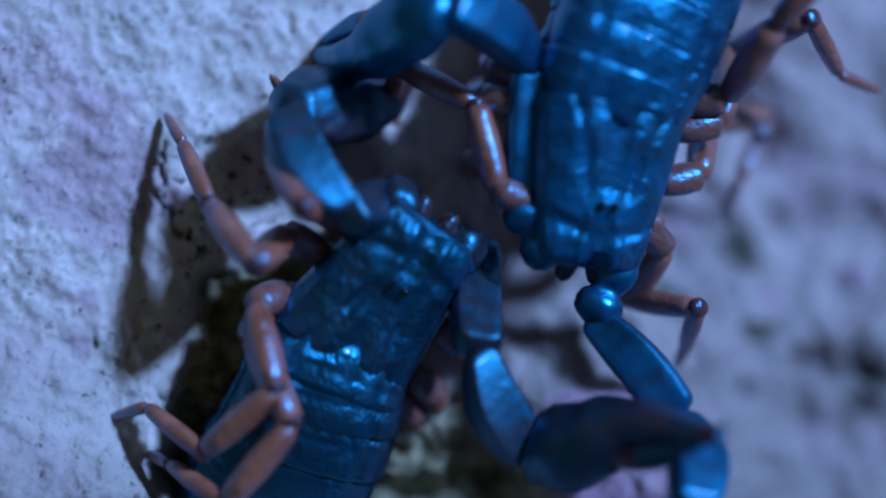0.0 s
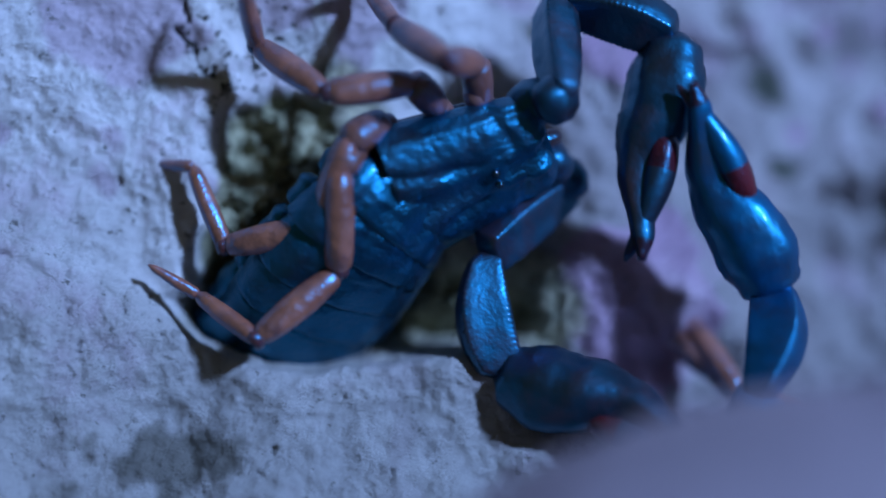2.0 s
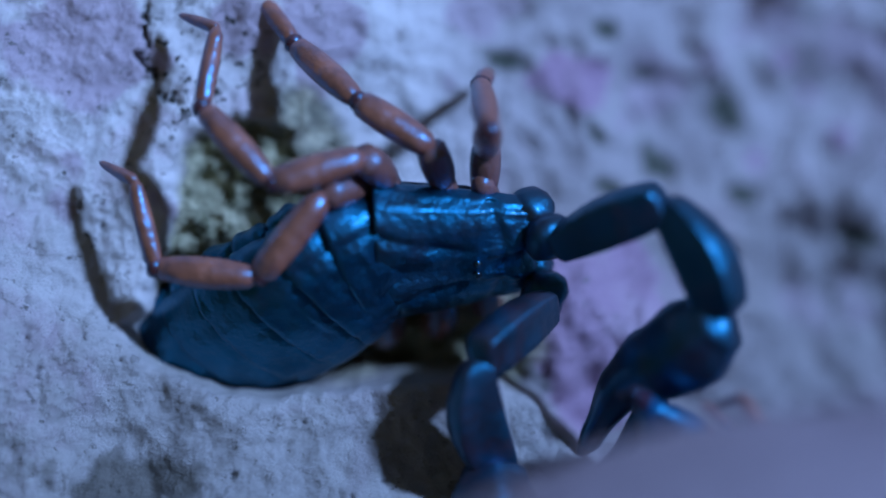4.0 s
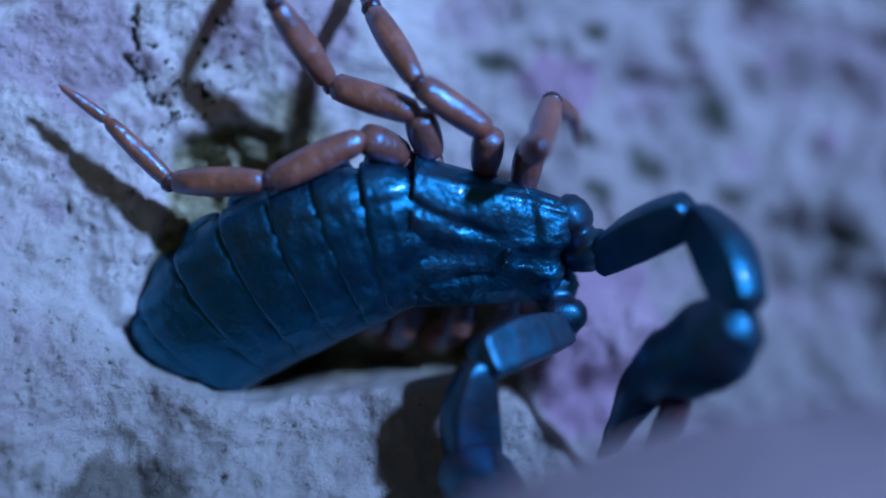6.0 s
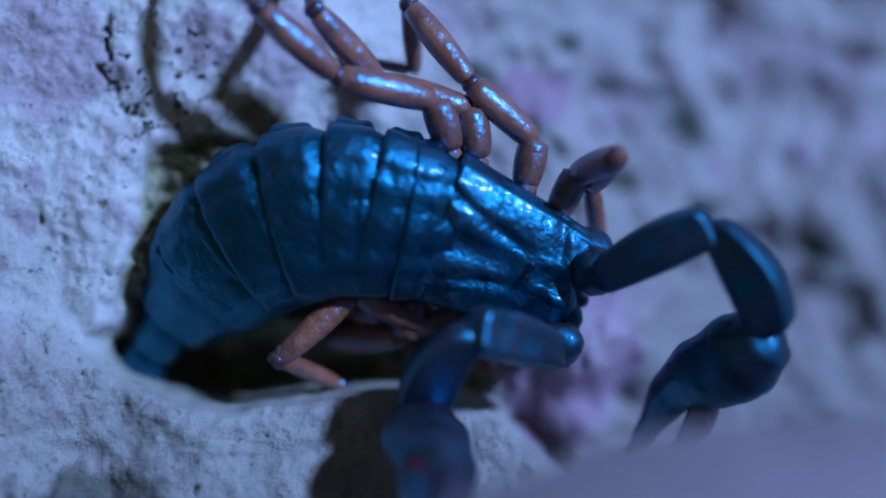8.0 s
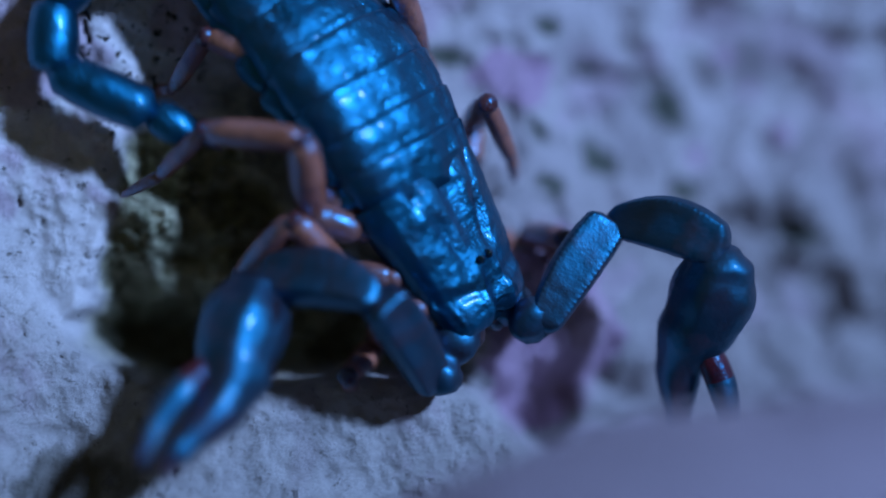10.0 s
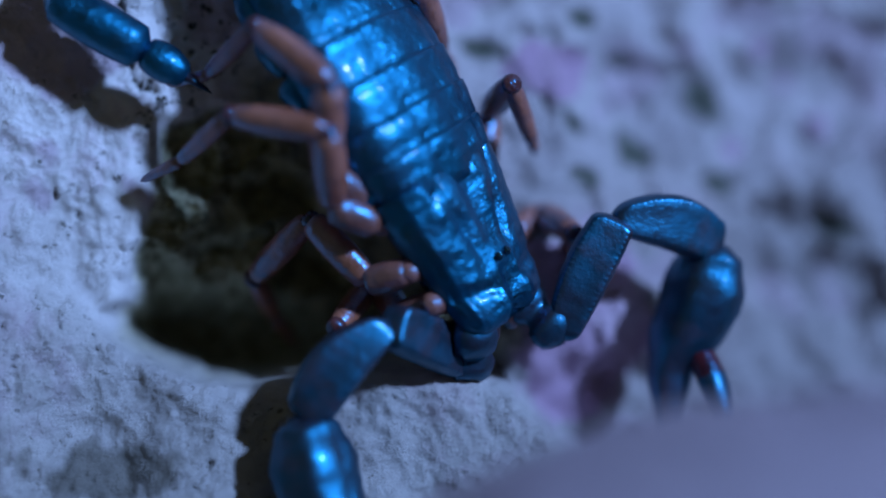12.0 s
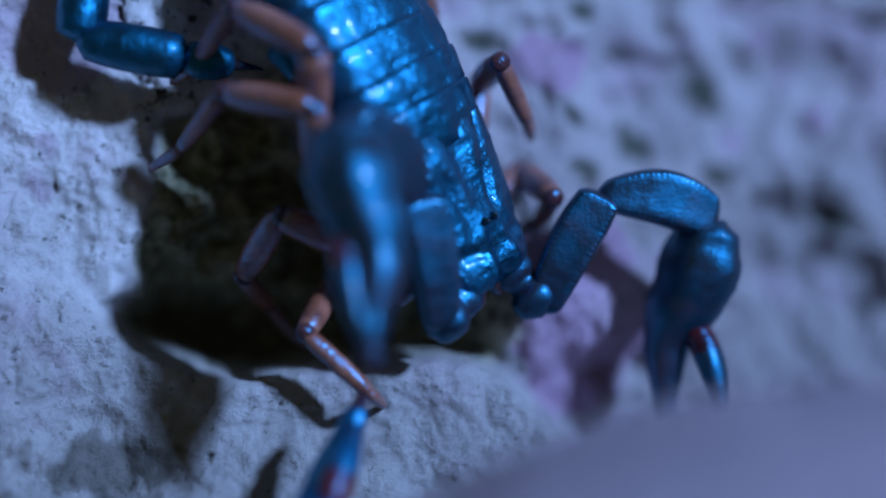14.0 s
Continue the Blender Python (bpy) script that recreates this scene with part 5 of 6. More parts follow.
tick("A", "R3", 11, -2.82, 3.76, 5.94, -6.3, 4.13, 4.47, -8.39, 2.72, 2.5, -9.94, 2.07, 1.41)
tick("A", "R3", 14, -3.4, 4.24, 6.54, -6.64, 4.86, 4.66, -8.35, 2.92, 2.77, -9.6, 2.26, 1.36)
tick("A", "R4", 0, -2.58, -1.66, -4.93, -2.92, -0.48, -8.52, -3.1, 1.12, -11.29, -3.15, 2.54, -12.69)
tick("A", "R4", 0.2, -2.16, -1.42, -4.99, -2.48, -0.23, -8.58, -2.65, 1.36, -11.35, -2.69, 2.81, -12.73)
tick("A", "R4", 0.4, -1.8, -1.8, -5.04, -2.11, -0.63, -8.64, -2.29, 1, -11.39, -2.33, 2.42, -12.79)
tick("A", "R4", 0.7, -2.14, -1.18, -5.09, -2.87, 0.23, -8.54, -3.36, 2.02, -11.15, -3.55, 3.55, -12.43)
tick("A", "R4", 1, -2.55, -1.52, -5.23, -3.41, 0.02, -8.6, -3.93, 1.9, -11.13, -4.05, 3.45, -12.4)
tick("A", "R4", 1.2, -3.13, -2.01, -5.34, -4.13, -0.39, -8.63, -4.66, 1.52, -11.14, -4.75, 3.06, -12.41)
tick("A", "R4", 1.5, -4.52, -0.65, -5.35, -5.3, 1.34, -8.49, -5.48, 3.47, -10.88, -5.29, 5.05, -12.09)
tick("A", "R4", 2, -5.05, 0.38, -5.11, -5.39, 2.57, -8.2, -5.16, 4.76, -10.51, -4.6, 6.3, -11.66)
tick("A", "R4", 2.4, -4.56, -1.1, -5.71, -5.16, 1.03, -8.8, -5.17, 3.2, -11.15, -4.79, 4.78, -12.32)
tick("A", "R4", 2.7, -4.34, -1.4, -5.75, -4.56, 0.75, -8.88, -4.25, 2.89, -11.23, -3.65, 4.42, -12.37)
tick("A", "R4", 3, -4.3, -1.89, -5.78, -4.36, 0.12, -9, -3.9, 2.1, -11.47, -3.2, 3.54, -12.68)
tick("A", "R4", 3.2, -4.39, -2.2, -5.73, -4.43, -0.33, -9.03, -3.9, 1.6, -11.53, -3.2, 2.98, -12.8)
tick("A", "R4", 5.3, -3.2, -2.53, -5.21, -2.89, -1.49, -8.86, -2.04, -0.36, -11.73, -1.07, 0.51, -13.25)
tick("A", "R4", 6.5, -2.89, -2.14, -4.81, -2.6, -1.51, -8.54, -1.75, -0.74, -11.53, -0.75, -0.1, -13.14)
tick("A", "R4", 7.2, -2.59, -1.99, -4.25, -2.47, -1.77, -8.04, -1.71, -1.43, -11.14, -0.78, -1.07, -12.86)
tick("A", "R4", 9.3, -1.77, -0.31, -3.41, -4.51, -1.44, -5.79, -5.69, -2.41, -8.6, -6.27, -2.93, -10.44)
tick("A", "R4", 9.5, -1.9, -0.44, -3.16, -4.63, -1.57, -5.54, -5.81, -2.54, -8.35, -6.4, -3.06, -10.19)
tick("A", "R4", 9.7, -1.86, -0.63, -2.58, -4.58, -1.76, -4.98, -5.76, -2.73, -7.79, -6.34, -3.25, -9.64)
tick("A", "R4", 9.9, -2.35, 5.44, 0.83, -5.73, 7.14, 1.21, -7.57, 5.89, -1.09, -8.38, 5.8, -2.91)
tick("A", "R4", 10.2, -2.43, 5.38, 6.51, -5.13, 7.37, 4.73, -7.19, 5.85, 2.81, -8.77, 5.82, 1.59)
tick("A", "R4", 11, -2.59, 5.27, 6.53, -5.23, 7.33, 4.74, -7.2, 5.85, 2.7, -8.86, 5.75, 1.59)
tick("A", "R4", 14, -3.36, 6.23, 6.57, -6.26, 7.86, 4.74, -7.83, 5.95, 2.7, -8.86, 5.42, 1.07)
tick("A", "RA", 0, 1.18, 4.6, 0.31, 0.93, 1.29, 3.64, 2.8, -2.49, 2.09, 9.22, -1.09, 7.64)
tick("A", "RA", 0.2, 1.45, 5.56, 0.17, 1.3, 1.91, 3.13, 3.19, -1.68, 1.18, 9.24, -3.1, 7.13)
tick("A", "RA", 0.4, 2.12, 4.86, 0.29, 1.43, 1.83, 3.82, 2.85, -2.4, 3.28, 8.16, -6.4, 8.74)
tick("A", "RA", 0.7, 2.39, 4.6, 0.46, 1.09, 1.49, 3.74, 1.63, -2.59, 1.93, 4.53, -9.03, 6.83)
tick("A", "RA", 1, 2.85, 3.89, -0.67, 1.1, 1.18, 2.76, 1.02, -2.96, 0.99, 2.54, -10.89, 3.94)
tick("A", "RA", 1.2, 2.93, 3.06, -1.23, 0.45, 0.68, 1.97, -0.59, -3.49, 0.64, 4.05, -9.68, 4.42)
tick("A", "RA", 1.5, 3.17, 2.23, -1.39, 0, 0.29, 1.49, -1.05, -3.67, 3.36, 5.38, -9.37, 3.53)
tick("A", "RA", 2, 3.58, 1.42, -1.6, 0.36, -1.13, 0.68, 0.97, -5.58, 0.99, 8.55, -7.66, 4.46)
tick("A", "RA", 2.4, 3.69, 0.75, 1.06, 0.11, -1.73, 2.84, 1.43, -5.89, 3.94, 9.93, -6.72, 2.88)
tick("A", "RA", 2.7, 3.86, -0.52, 1.26, 0.56, -2.8, 3.71, 1.4, -6.79, 1.8, 1.17, -15.27, 3.21)
tick("A", "RA", 3, 4.03, -1.14, 1.16, 0.92, -2.99, 4.17, 1.35, -7.14, 2.49, 1.77, -15.7, 3.24)
tick("A", "RA", 3.2, 3.95, -1.43, 1.18, 1.44, -3.84, 4.35, 2.3, -7.65, 2.11, 1.81, -16.15, 3.33)
tick("A", "RA", 5.3, 4.89, -2.65, 1.48, 1.63, -3.88, 4.64, 1.77, -8.04, 2.92, 2.04, -9.4, 11.4)
tick("A", "RA", 6, 5.16, -2.89, 1.09, 1.9, -3.88, 4.33, 1.91, -7.91, 2.33, 2.34, -9.37, 10.79)
tick("A", "RA", 6.5, 5.12, -2.46, 1.73, 1.45, -2.21, 4.66, -0.14, -5.75, 2.39, 1.91, -8.35, 10.33)
tick("A", "RA", 7, 5.35, -3.35, 0.34, 2.47, -3.53, 4.04, 1.25, -7.55, 2.42, 2.3, -9.49, 10.74)
tick("A", "RA", 7.2, 5.6, -3.02, 1.64, 1.78, -1.86, 4.13, 0.43, -5.61, 2.04, 2.03, -9.16, 9.71)
tick("A", "RA", 9.3, 5.93, -4.78, 2.33, 4.45, -3.77, 6.67, 1.7, -5.43, 3.53, 0.71, -9.22, 11.19)
tick("A", "RA", 9.4, 5.68, -5.16, 2.38, 4.2, -3.63, 6.58, 1.44, -5.21, 3.4, -0.07, -9.13, 10.9)
tick("A", "RA", 9.6, 4.91, -5.19, 2.77, 4.05, -2.77, 6.7, 1.19, -3.37, 3.28, -3.54, -8.55, 8.26)
tick("A", "RA", 9.7, 4.09, -4.84, 3.07, 3.64, -2.78, 7.27, 1.19, -2.4, 3.52, -4.41, -8.39, 6.12)
tick("A", "RA", 9.9, 2.28, -4.82, 3.07, 0.69, -1.7, 6.2, -2.33, -0.75, 3, -7.51, -6.93, 5.99)
tick("A", "RA", 10.2, 1.99, -4.66, 0.43, -0.69, -2.46, 3.6, -3.56, -3.52, 6.9, -4.23, -10.23, 12.24)
tick("A", "RA", 10.6, 1.82, -4.77, 0.43, -0.88, -2.59, 3.61, -3.74, -3.45, 6.98, -4.39, -10.27, 12.17)
tick("A", "RA", 11.5, 2.03, -4.86, 0.46, -0.87, -3.08, 3.7, -3.95, -6.36, 3.58, -2.22, -14.72, 4.68)
tick("A", "RA", 12.5, 2.03, -4.74, 0.45, -0.78, -3.2, 3.88, -3.7, -6.61, 3.53, -1.99, -14.95, 4.7)
tick("A", "RA", 13, 2.33, -5.33, 2.23, -0.71, -4.44, 5.7, -1.53, -8.39, 3.7, -0.75, -16.92, 2.92)
tick("A", "RA", 13.2, 2.2, -5.25, 2.24, 0.09, -1.9, 4.77, -1.98, -4.69, 1.91, -0.29, -10.45, 8.06)
tick("A", "RA", 13.4, 1.74, -4.8, 3.21, 0.18, -0.74, 1.44, -1.92, 0.13, 5.32, 0.42, -7.95, 3.54)
tick("A", "RA", 13.7, 1.32, -3.72, 3.92, 0.06, -0.17, 1.12, -2.88, 0.84, 4.37, -0.82, -7.48, 5.15)
tick("A", "RA", 14, 0.95, -3.4, 3.84, 0.14, 1.13, 4.78, -2.34, 3.58, 7.62, -0.82, -4.45, 10.3)
tick("B", "L1", 0, 6.67, 3.3, -1.5, 9.03, 2.87, 1.45, 8.81, 1.37, -1.37, 8.67, 0.74, -3.26)
tick("B", "L1", 0.2, 8.18, 1.49, -2.12, 10.63, 0.81, 0.7, 9.93, -0.45, -2.15, 9.7, -1.12, -4.02)
tick("B", "L1", 0.4, 9.15, -1.5, -2.75, 11.82, -1.66, -0.05, 11.58, -3.02, -2.94, 11.14, -3.99, -4.63)
tick("B", "L1", 0.7, 7.93, -6.07, -2.12, 9.89, -7.09, -5.21, 11.99, -7.46, -7.59, 13.55, -7.31, -8.83)
tick("B", "L1", 1.2, 6.63, -13.15, -2.15, 7.57, -14.9, -5.38, 8.91, -15.98, -8.08, 10.12, -16.34, -9.63)
tick("B", "L1", 3.2, 12.84, -17.91, -2.93, 13.11, -19.59, -6.32, 13.93, -20.7, -9.21, 14.89, -21.15, -10.91)
tick("B", "L1", 14, -7.25, -18.34, 4.29, -6.92, -18.74, 0.52, -6.21, -19.58, -2.48, -5.46, -20.44, -4.13)
tick("B", "L2", 0, 9.61, 10, -0.93, 12.41, 10.51, -3.45, 11.05, 7.88, -2.24, 10.58, 6.58, -3.68)
tick("B", "L2", 0.2, 11.02, 3.45, -2.45, 14.77, 3.31, -1.81, 16.08, 0.85, -3.38, 15.3, -0.99, -3.49)
tick("B", "L2", 0.4, 11.56, -0.85, -2.8, 15.04, 0.67, -2.72, 16.52, -1.09, -4.93, 15.36, -2.72, -5.08)
tick("B", "L2", 0.7, 10.01, -6.87, -1.6, 11.75, -7.75, -4.86, 13.31, -7.81, -7.65, 14.32, -7.35, -9.31)
tick("B", "L2", 1.2, 8.61, -14.21, -1.13, 9.28, -15.77, -4.53, 10.1, -16.49, -7.53, 10.78, -16.42, -9.42)
tick("B", "L2", 3.2, 14.73, -19.29, -2.18, 14.76, -20.74, -5.7, 15.1, -21.38, -8.81, 15.53, -21.33, -10.76)
tick("B", "L2", 14, -8.16, -20.58, 4.37, -7.67, -20.69, 0.6, -6.6, -20.91, -2.4, -5.46, -21.12, -4.04)
tick("B", "L3", 0, 10.55, 12.62, -0, 13.07, 13.33, 2.75, 14.49, 11.62, 0.45, 16.14, 11.11, -0.55)
tick("B", "L3", 0.2, 13.8, 9.32, -0.81, 14.74, 11.26, 2.32, 16.45, 12.23, -0.2, 17.62, 12.46, -1.81)
tick("B", "L3", 0.4, 14.57, -1.87, 2.88, 17.43, -4.26, 3.62, 19.52, -5.63, 1.62, 21.08, -6.81, 1.21)
tick("B", "L3", 0.7, 12.93, -6.85, -1.85, 14.33, -7.84, -5.24, 15.22, -8.06, -8.31, 15.49, -7.71, -10.26)
tick("B", "L3", 1.2, 11.45, -14.68, -0.81, 11.77, -16.25, -4.26, 11.86, -16.95, -7.38, 11.74, -16.89, -9.37)
tick("B", "L3", 3.2, 17.54, -20.21, -2.21, 17.22, -21.61, -5.73, 16.81, -22.14, -8.86, 16.47, -21.96, -10.82)
tick("B", "L3", 14, -8.23, -23.56, 4.12, -7.79, -23.29, 0.35, -6.83, -22.78, -2.65, -5.81, -22.22, -4.28)
tick("B", "L4", 0, 11.48, 12.77, 5.07, 13.7, 15.4, 6.69, 14.48, 16.84, 3.94, 15.45, 18.19, 2.83)
tick("B", "L4", 0.4, 16.14, 0.48, 3.99, 19.78, -0.09, 4.9, 22.22, -0.61, 2.89, 24.13, -0.98, 2.42)
tick("B", "L4", 0.7, 14.65, -6.3, -2.81, 15.85, -7.47, -6.22, 16.3, -8.1, -9.32, 16.11, -8.2, -11.31)
tick("B", "L4", 14, -7.71, -25.25, 3.5, -7.43, -24.78, -0.26, -6.86, -23.83, -3.27, -6.27, -22.82, -4.89)
tick("B", "LA", 0, 5.15, 2.47, 1.97, 8.14, -1.03, 2.92, 8.31, -4.23, 6.08, 7.59, -6.83, -2.09)
tick("B", "LA", 0.2, 6.54, 1.88, -0.13, 9.1, -2.05, 0.25, 9.7, -5.28, 3.33, 8.21, -8.02, -4.69)
tick("B", "LA", 0.4, 6.14, -1.27, 3.23, 8.23, -5.37, 4.19, 6.53, -7.65, 7.68, 4.03, -10.52, -0.03)
tick("B", "LA", 0.7, 5.29, -3.88, 2.99, 5.75, -7.37, 6.11, 3.61, -8.88, 9.77, 0.91, -9.83, 1.67)
tick("B", "LA", 1, 5.75, -7.53, -1.16, 6.32, -10.24, 2.64, 4.08, -11.76, 6.24, 1.27, -11.89, -1.89)
tick("B", "LA", 3.2, 12.43, -13.67, 1.74, 9.88, -14.01, 5.67, 7.53, -14.27, 9.5, 6.29, -14.83, 1)
tick("B", "LA", 11, -3.19, -20.35, 6.66, -4.89, -17.93, 10.32, -4.4, -13.86, 12.17, -4.5, -11.41, 3.93)
tick("B", "LA", 14, -4.27, -16.73, 10.19, -6.07, -15.49, 6.03, -7.04, -16.53, 10.3, -8.66, -21.97, 3.84)
tick("B", "R1", 0, 0.88, 10.13, 3.44, -2.04, 11.85, 1.71, -2.32, 10.33, -1.09, -1.73, 9.45, -2.79)
tick("B", "R1", 0.2, 2.52, 9.5, 2.39, -0.02, 10.34, -0.32, -1.34, 9.6, -3.14, -1.74, 8.76, -1.37)
tick("B", "R1", 0.5, 5.9, 6.88, 0.67, 3.6, 8.79, -1.67, 2.25, 8.32, -4.53, 1.68, 7.57, -6.3)
tick("B", "R1", 0.7, 6.48, 4.87, 0.11, 4.83, 7.43, -2.16, 2.07, 7.47, -3.79, 0.73, 7.33, -2.3)
tick("B", "R1", 1, 7.72, 0.25, -0.58, 5.91, 1.71, -3.58, 2.82, 1.05, -3.12, 2.21, 0.85, -5.01)
tick("B", "R1", 1.2, 6.19, -2.96, -1.5, 3.66, -0.13, -1.61, 3, -0.53, -4.71, 2.15, -0.11, -6.48)
tick("B", "R1", 1.5, 9.17, -4.86, -2.51, 6.41, -2.84, -4.17, 3.51, -3.58, -5.32, 3.12, -2.41, -6.89)
tick("B", "R1", 2, 9.23, -5.86, -2.41, 6.63, -3.59, -4.02, 3.71, -3.12, -5.24, 3.03, -1.78, -6.56)
tick("B", "R1", 2.5, 11.31, -7.01, -3.01, 11.15, -3.75, -4.95, 11.4, -1.58, -7.29, 11.64, -3.44, -6.59)
tick("B", "R1", 14, -0.32, -18.27, 4.26, -0.67, -18.68, 0.5, -1.37, -19.53, -2.51, -2.13, -20.41, -4.14)
tick("B", "R2", 0, 0.72, 8.35, -0.49, 1, 8.76, -4.25, 1.91, 9.15, -7.3, 2.95, 9.39, -8.99)
tick("B", "R2", 0.2, 3.57, 8.65, -1.83, 4.35, 9.02, -5.53, 5.63, 9.15, -8.46, 6.86, 9.07, -10.03)
tick("B", "R2", 0.5, 9.28, 7.61, 0.55, 7.98, 10.55, 2.59, 7.09, 11.76, -0.23, 6.49, 11.8, -2.14)
tick("B", "R2", 0.7, 8.96, 2.76, -4.46, 11.15, 5.06, -2.39, 11.21, 7.91, -3.84, 9.24, 8.25, -4.01)
tick("B", "R2", 1, 12.1, -1.57, -2.38, 13.47, -0.05, -5.59, 12.55, 3.02, -5.61, 11.79, 4.85, -5.35)
tick("B", "R2", 1.2, 9.73, -2.16, -1.26, 9.53, 1.64, -1.21, 9.88, 1.6, -4.39, 10.04, 2.36, -6.23)
tick("B", "R2", 1.5, 9.98, -5.13, -1.1, 7.7, -4.17, -3.99, 5.89, -6.39, -5.43, 5.5, -4.5, -5.98)
tick("B", "R2", 2, 10.01, -6.5, -1.54, 8.21, -3.77, -3.48, 8.62, -2.02, -6.13, 9.94, -2.96, -4.95)
tick("B", "R2", 14, 0.66, -20.48, 4.34, 0.12, -20.61, 0.58, -0.96, -20.84, -2.42, -2.08, -21.1, -4.06)
tick("B", "R3", 0, 1.05, 11.23, -0.42, 1.25, 11.3, -4.21, 1.93, 10.98, -7.32, 2.74, 10.48, -9.08)
tick("B", "R3", 0.2, 4.86, 11.35, -2, 5.43, 11.43, -5.76, 6.26, 10.92, -8.8, 7.06, 10.18, -10.48)
tick("B", "R3", 0.5, 14.1, 5.1, 0.87, 15.43, 7.42, 3.58, 12.71, 9.09, 3.35, 12.23, 10.39, 1.9)
tick("B", "R3", 0.7, 12.82, 4.25, -3.59, 15.4, 3.91, -0.81, 16.05, 7.02, -0.43, 14.73, 8.52, -0.51)
tick("B", "R3", 1, 13.51, -3.14, -4.51, 17, -3.09, -3, 17.6, 0.05, -2.88, 17.05, 1.97, -2.94)
tick("B", "R3", 1.2, 13.93, -2.45, -0.65, 16.22, 0.55, -0.19, 17.53, 0.11, -3.08, 18.73, 0.62, -4.6)
tick("B", "R3", 1.6, 15.15, -9.79, -6.45, 14.67, -12.02, -9.49, 13.86, -14.24, -11.65, 13.04, -15.81, -12.58)
tick("B", "R3", 14, 0.76, -23.47, 4.08, 0.27, -23.23, 0.32, -0.72, -22.72, -2.68, -1.75, -22.18, -4.31)
tick("B", "R4", 0, 1.85, 12.74, -1.03, 1.82, 12.62, -4.83, 2.07, 11.94, -7.94, 2.43, 11.05, -9.7)
tick("B", "R4", 0.2, 6.12, 12.57, -2.65, 6.43, 12.52, -6.43, 6.74, 11.81, -9.54, 6.95, 10.87, -11.29)
tick("B", "R4", 0.45, 12.97, 9.51, 1.24, 15.26, 12.42, 2.11, 17.22, 13.42, -0.21, 18.63, 14.58, -1.01)
tick("B", "R4", 1, 14.46, 0.82, 0.38, 17.55, 3.03, 0.59, 19.52, 2.47, -1.87, 21.19, 2.8, -2.92)
tick("B", "R4", 1.5, 16.29, -10.47, -6.71, 15.66, -12.53, -9.84, 14.56, -14.37, -12.21, 13.41, -15.5, -13.4)
tick("B", "R4", 14, 0.2, -25.19, 3.45, -0.11, -24.72, -0.3, -0.7, -23.78, -3.31, -1.34, -22.78, -4.92)
tick("B", "RA", 0, 2.47, 6.71, 3.01, 2.94, 11.33, 3.7, -0.06, 13.29, 6.43, -5.39, 11.71, -0.12)
tick("B", "RA", 0.2, 3.83, 5.21, 3.96, 5.56, 9.3, 5.49, 3.42, 12.41, 7.94, -2.89, 12.93, 2.12)
tick("B", "RA", 0.4, 4.03, 4.27, 1.26, 6.61, 8.15, 1.87, 5.24, 11.55, 4.47, -2.97, 12.68, 2.16)
tick("B", "RA", 0.5, 4.61, 3.33, 2.15, 7.66, 6.85, 2.73, 6.28, 11.12, 2.31, 0.55, 10.91, 8.72)
tick("B", "RA", 0.7, 5.1, 0.98, 2.39, 7.18, 5.01, 3.64, 6.48, 9.23, 5.06, -1.2, 11.44, 1.88)
tick("B", "RA", 1, 5.28, -3.23, 1.53, 8.89, -0.25, 1.95, 8.48, 4.23, 2.19, 2.91, 10.7, 3.22)
tick("B", "RA", 1.2, 5.65, -6.14, -2.92, 8.84, -2.95, -1.6, 8.66, 1.55, -1.53, 4.74, 8.03, 2.54)
tick("B", "RA", 1.5, 8.79, -7.9, 0.17, 10.07, -4.78, 3.44, 10.17, -0.96, 1.07, 6.77, 6.29, 4.22)
tick("B", "RA", 2, 9.16, -9.31, 0.42, 10, -6.12, 3.77, 10.96, -2.57, 1.16, 7.27, 5, 2.92)
tick("B", "RA", 2.4, 11.01, -11, 0.52, 10.67, -8.67, 4.59, 11.52, -5.71, 1.31, 8.22, 1.29, 5.06)
tick("B", "RA", 2.7, 12.1, -11.73, 0.45, 11.69, -10.12, 4.85, 11.57, -7.23, 1.41, 7.89, -1.91, 7.09)
tick("B", "RA", 3, 11.9, -11.75, 0.19, 11.32, -9.58, 4.32, 10.6, -7.31, 0.5, 7.72, -3.06, 7.4)
tick("B", "RA", 3.2, 12.79, -12.72, 0.06, 12.09, -10.28, 4.02, 10.97, -8.03, 0.29, 7.89, -3.34, 6.81)
tick("B", "RA", 5.3, 19.8, -16.06, -0.74, 17, -14.4, 2.65, 15.22, -12.75, 6.44, 13.58, -15.15, -1.66)
tick("B", "RA", 11, -0.47, -20.49, 6.11, -0.08, -16.9, 9.12, -1.87, -14.37, 12.38, -1.49, -13.44, 3.84)
tick("B", "RA", 13, -2.37, -20.82, 6.25, -1.71, -17.22, 9.2, -4.18, -14.77, 12.06, -3.44, -11.98, 3.95)
tick("B", "RA", 13.4, -2.53, -19.3, 6.26, -1.68, -15.75, 9.22, -3.86, -13.32, 12.31, -3.36, -8.9, 4.95)
tick("B", "RA", 13.7, -2.4, -17.39, 10.39, -1.74, -15, 6.39, -3.98, -13.75, 10.09, -2.88, -7.28, 4.53)
tick("B", "RA", 14, -2.78, -16.53, 10.25, -1.76, -14.5, 6.14, -4.02, -12.75, 9.61, -1.87, -5.9, 4.88)


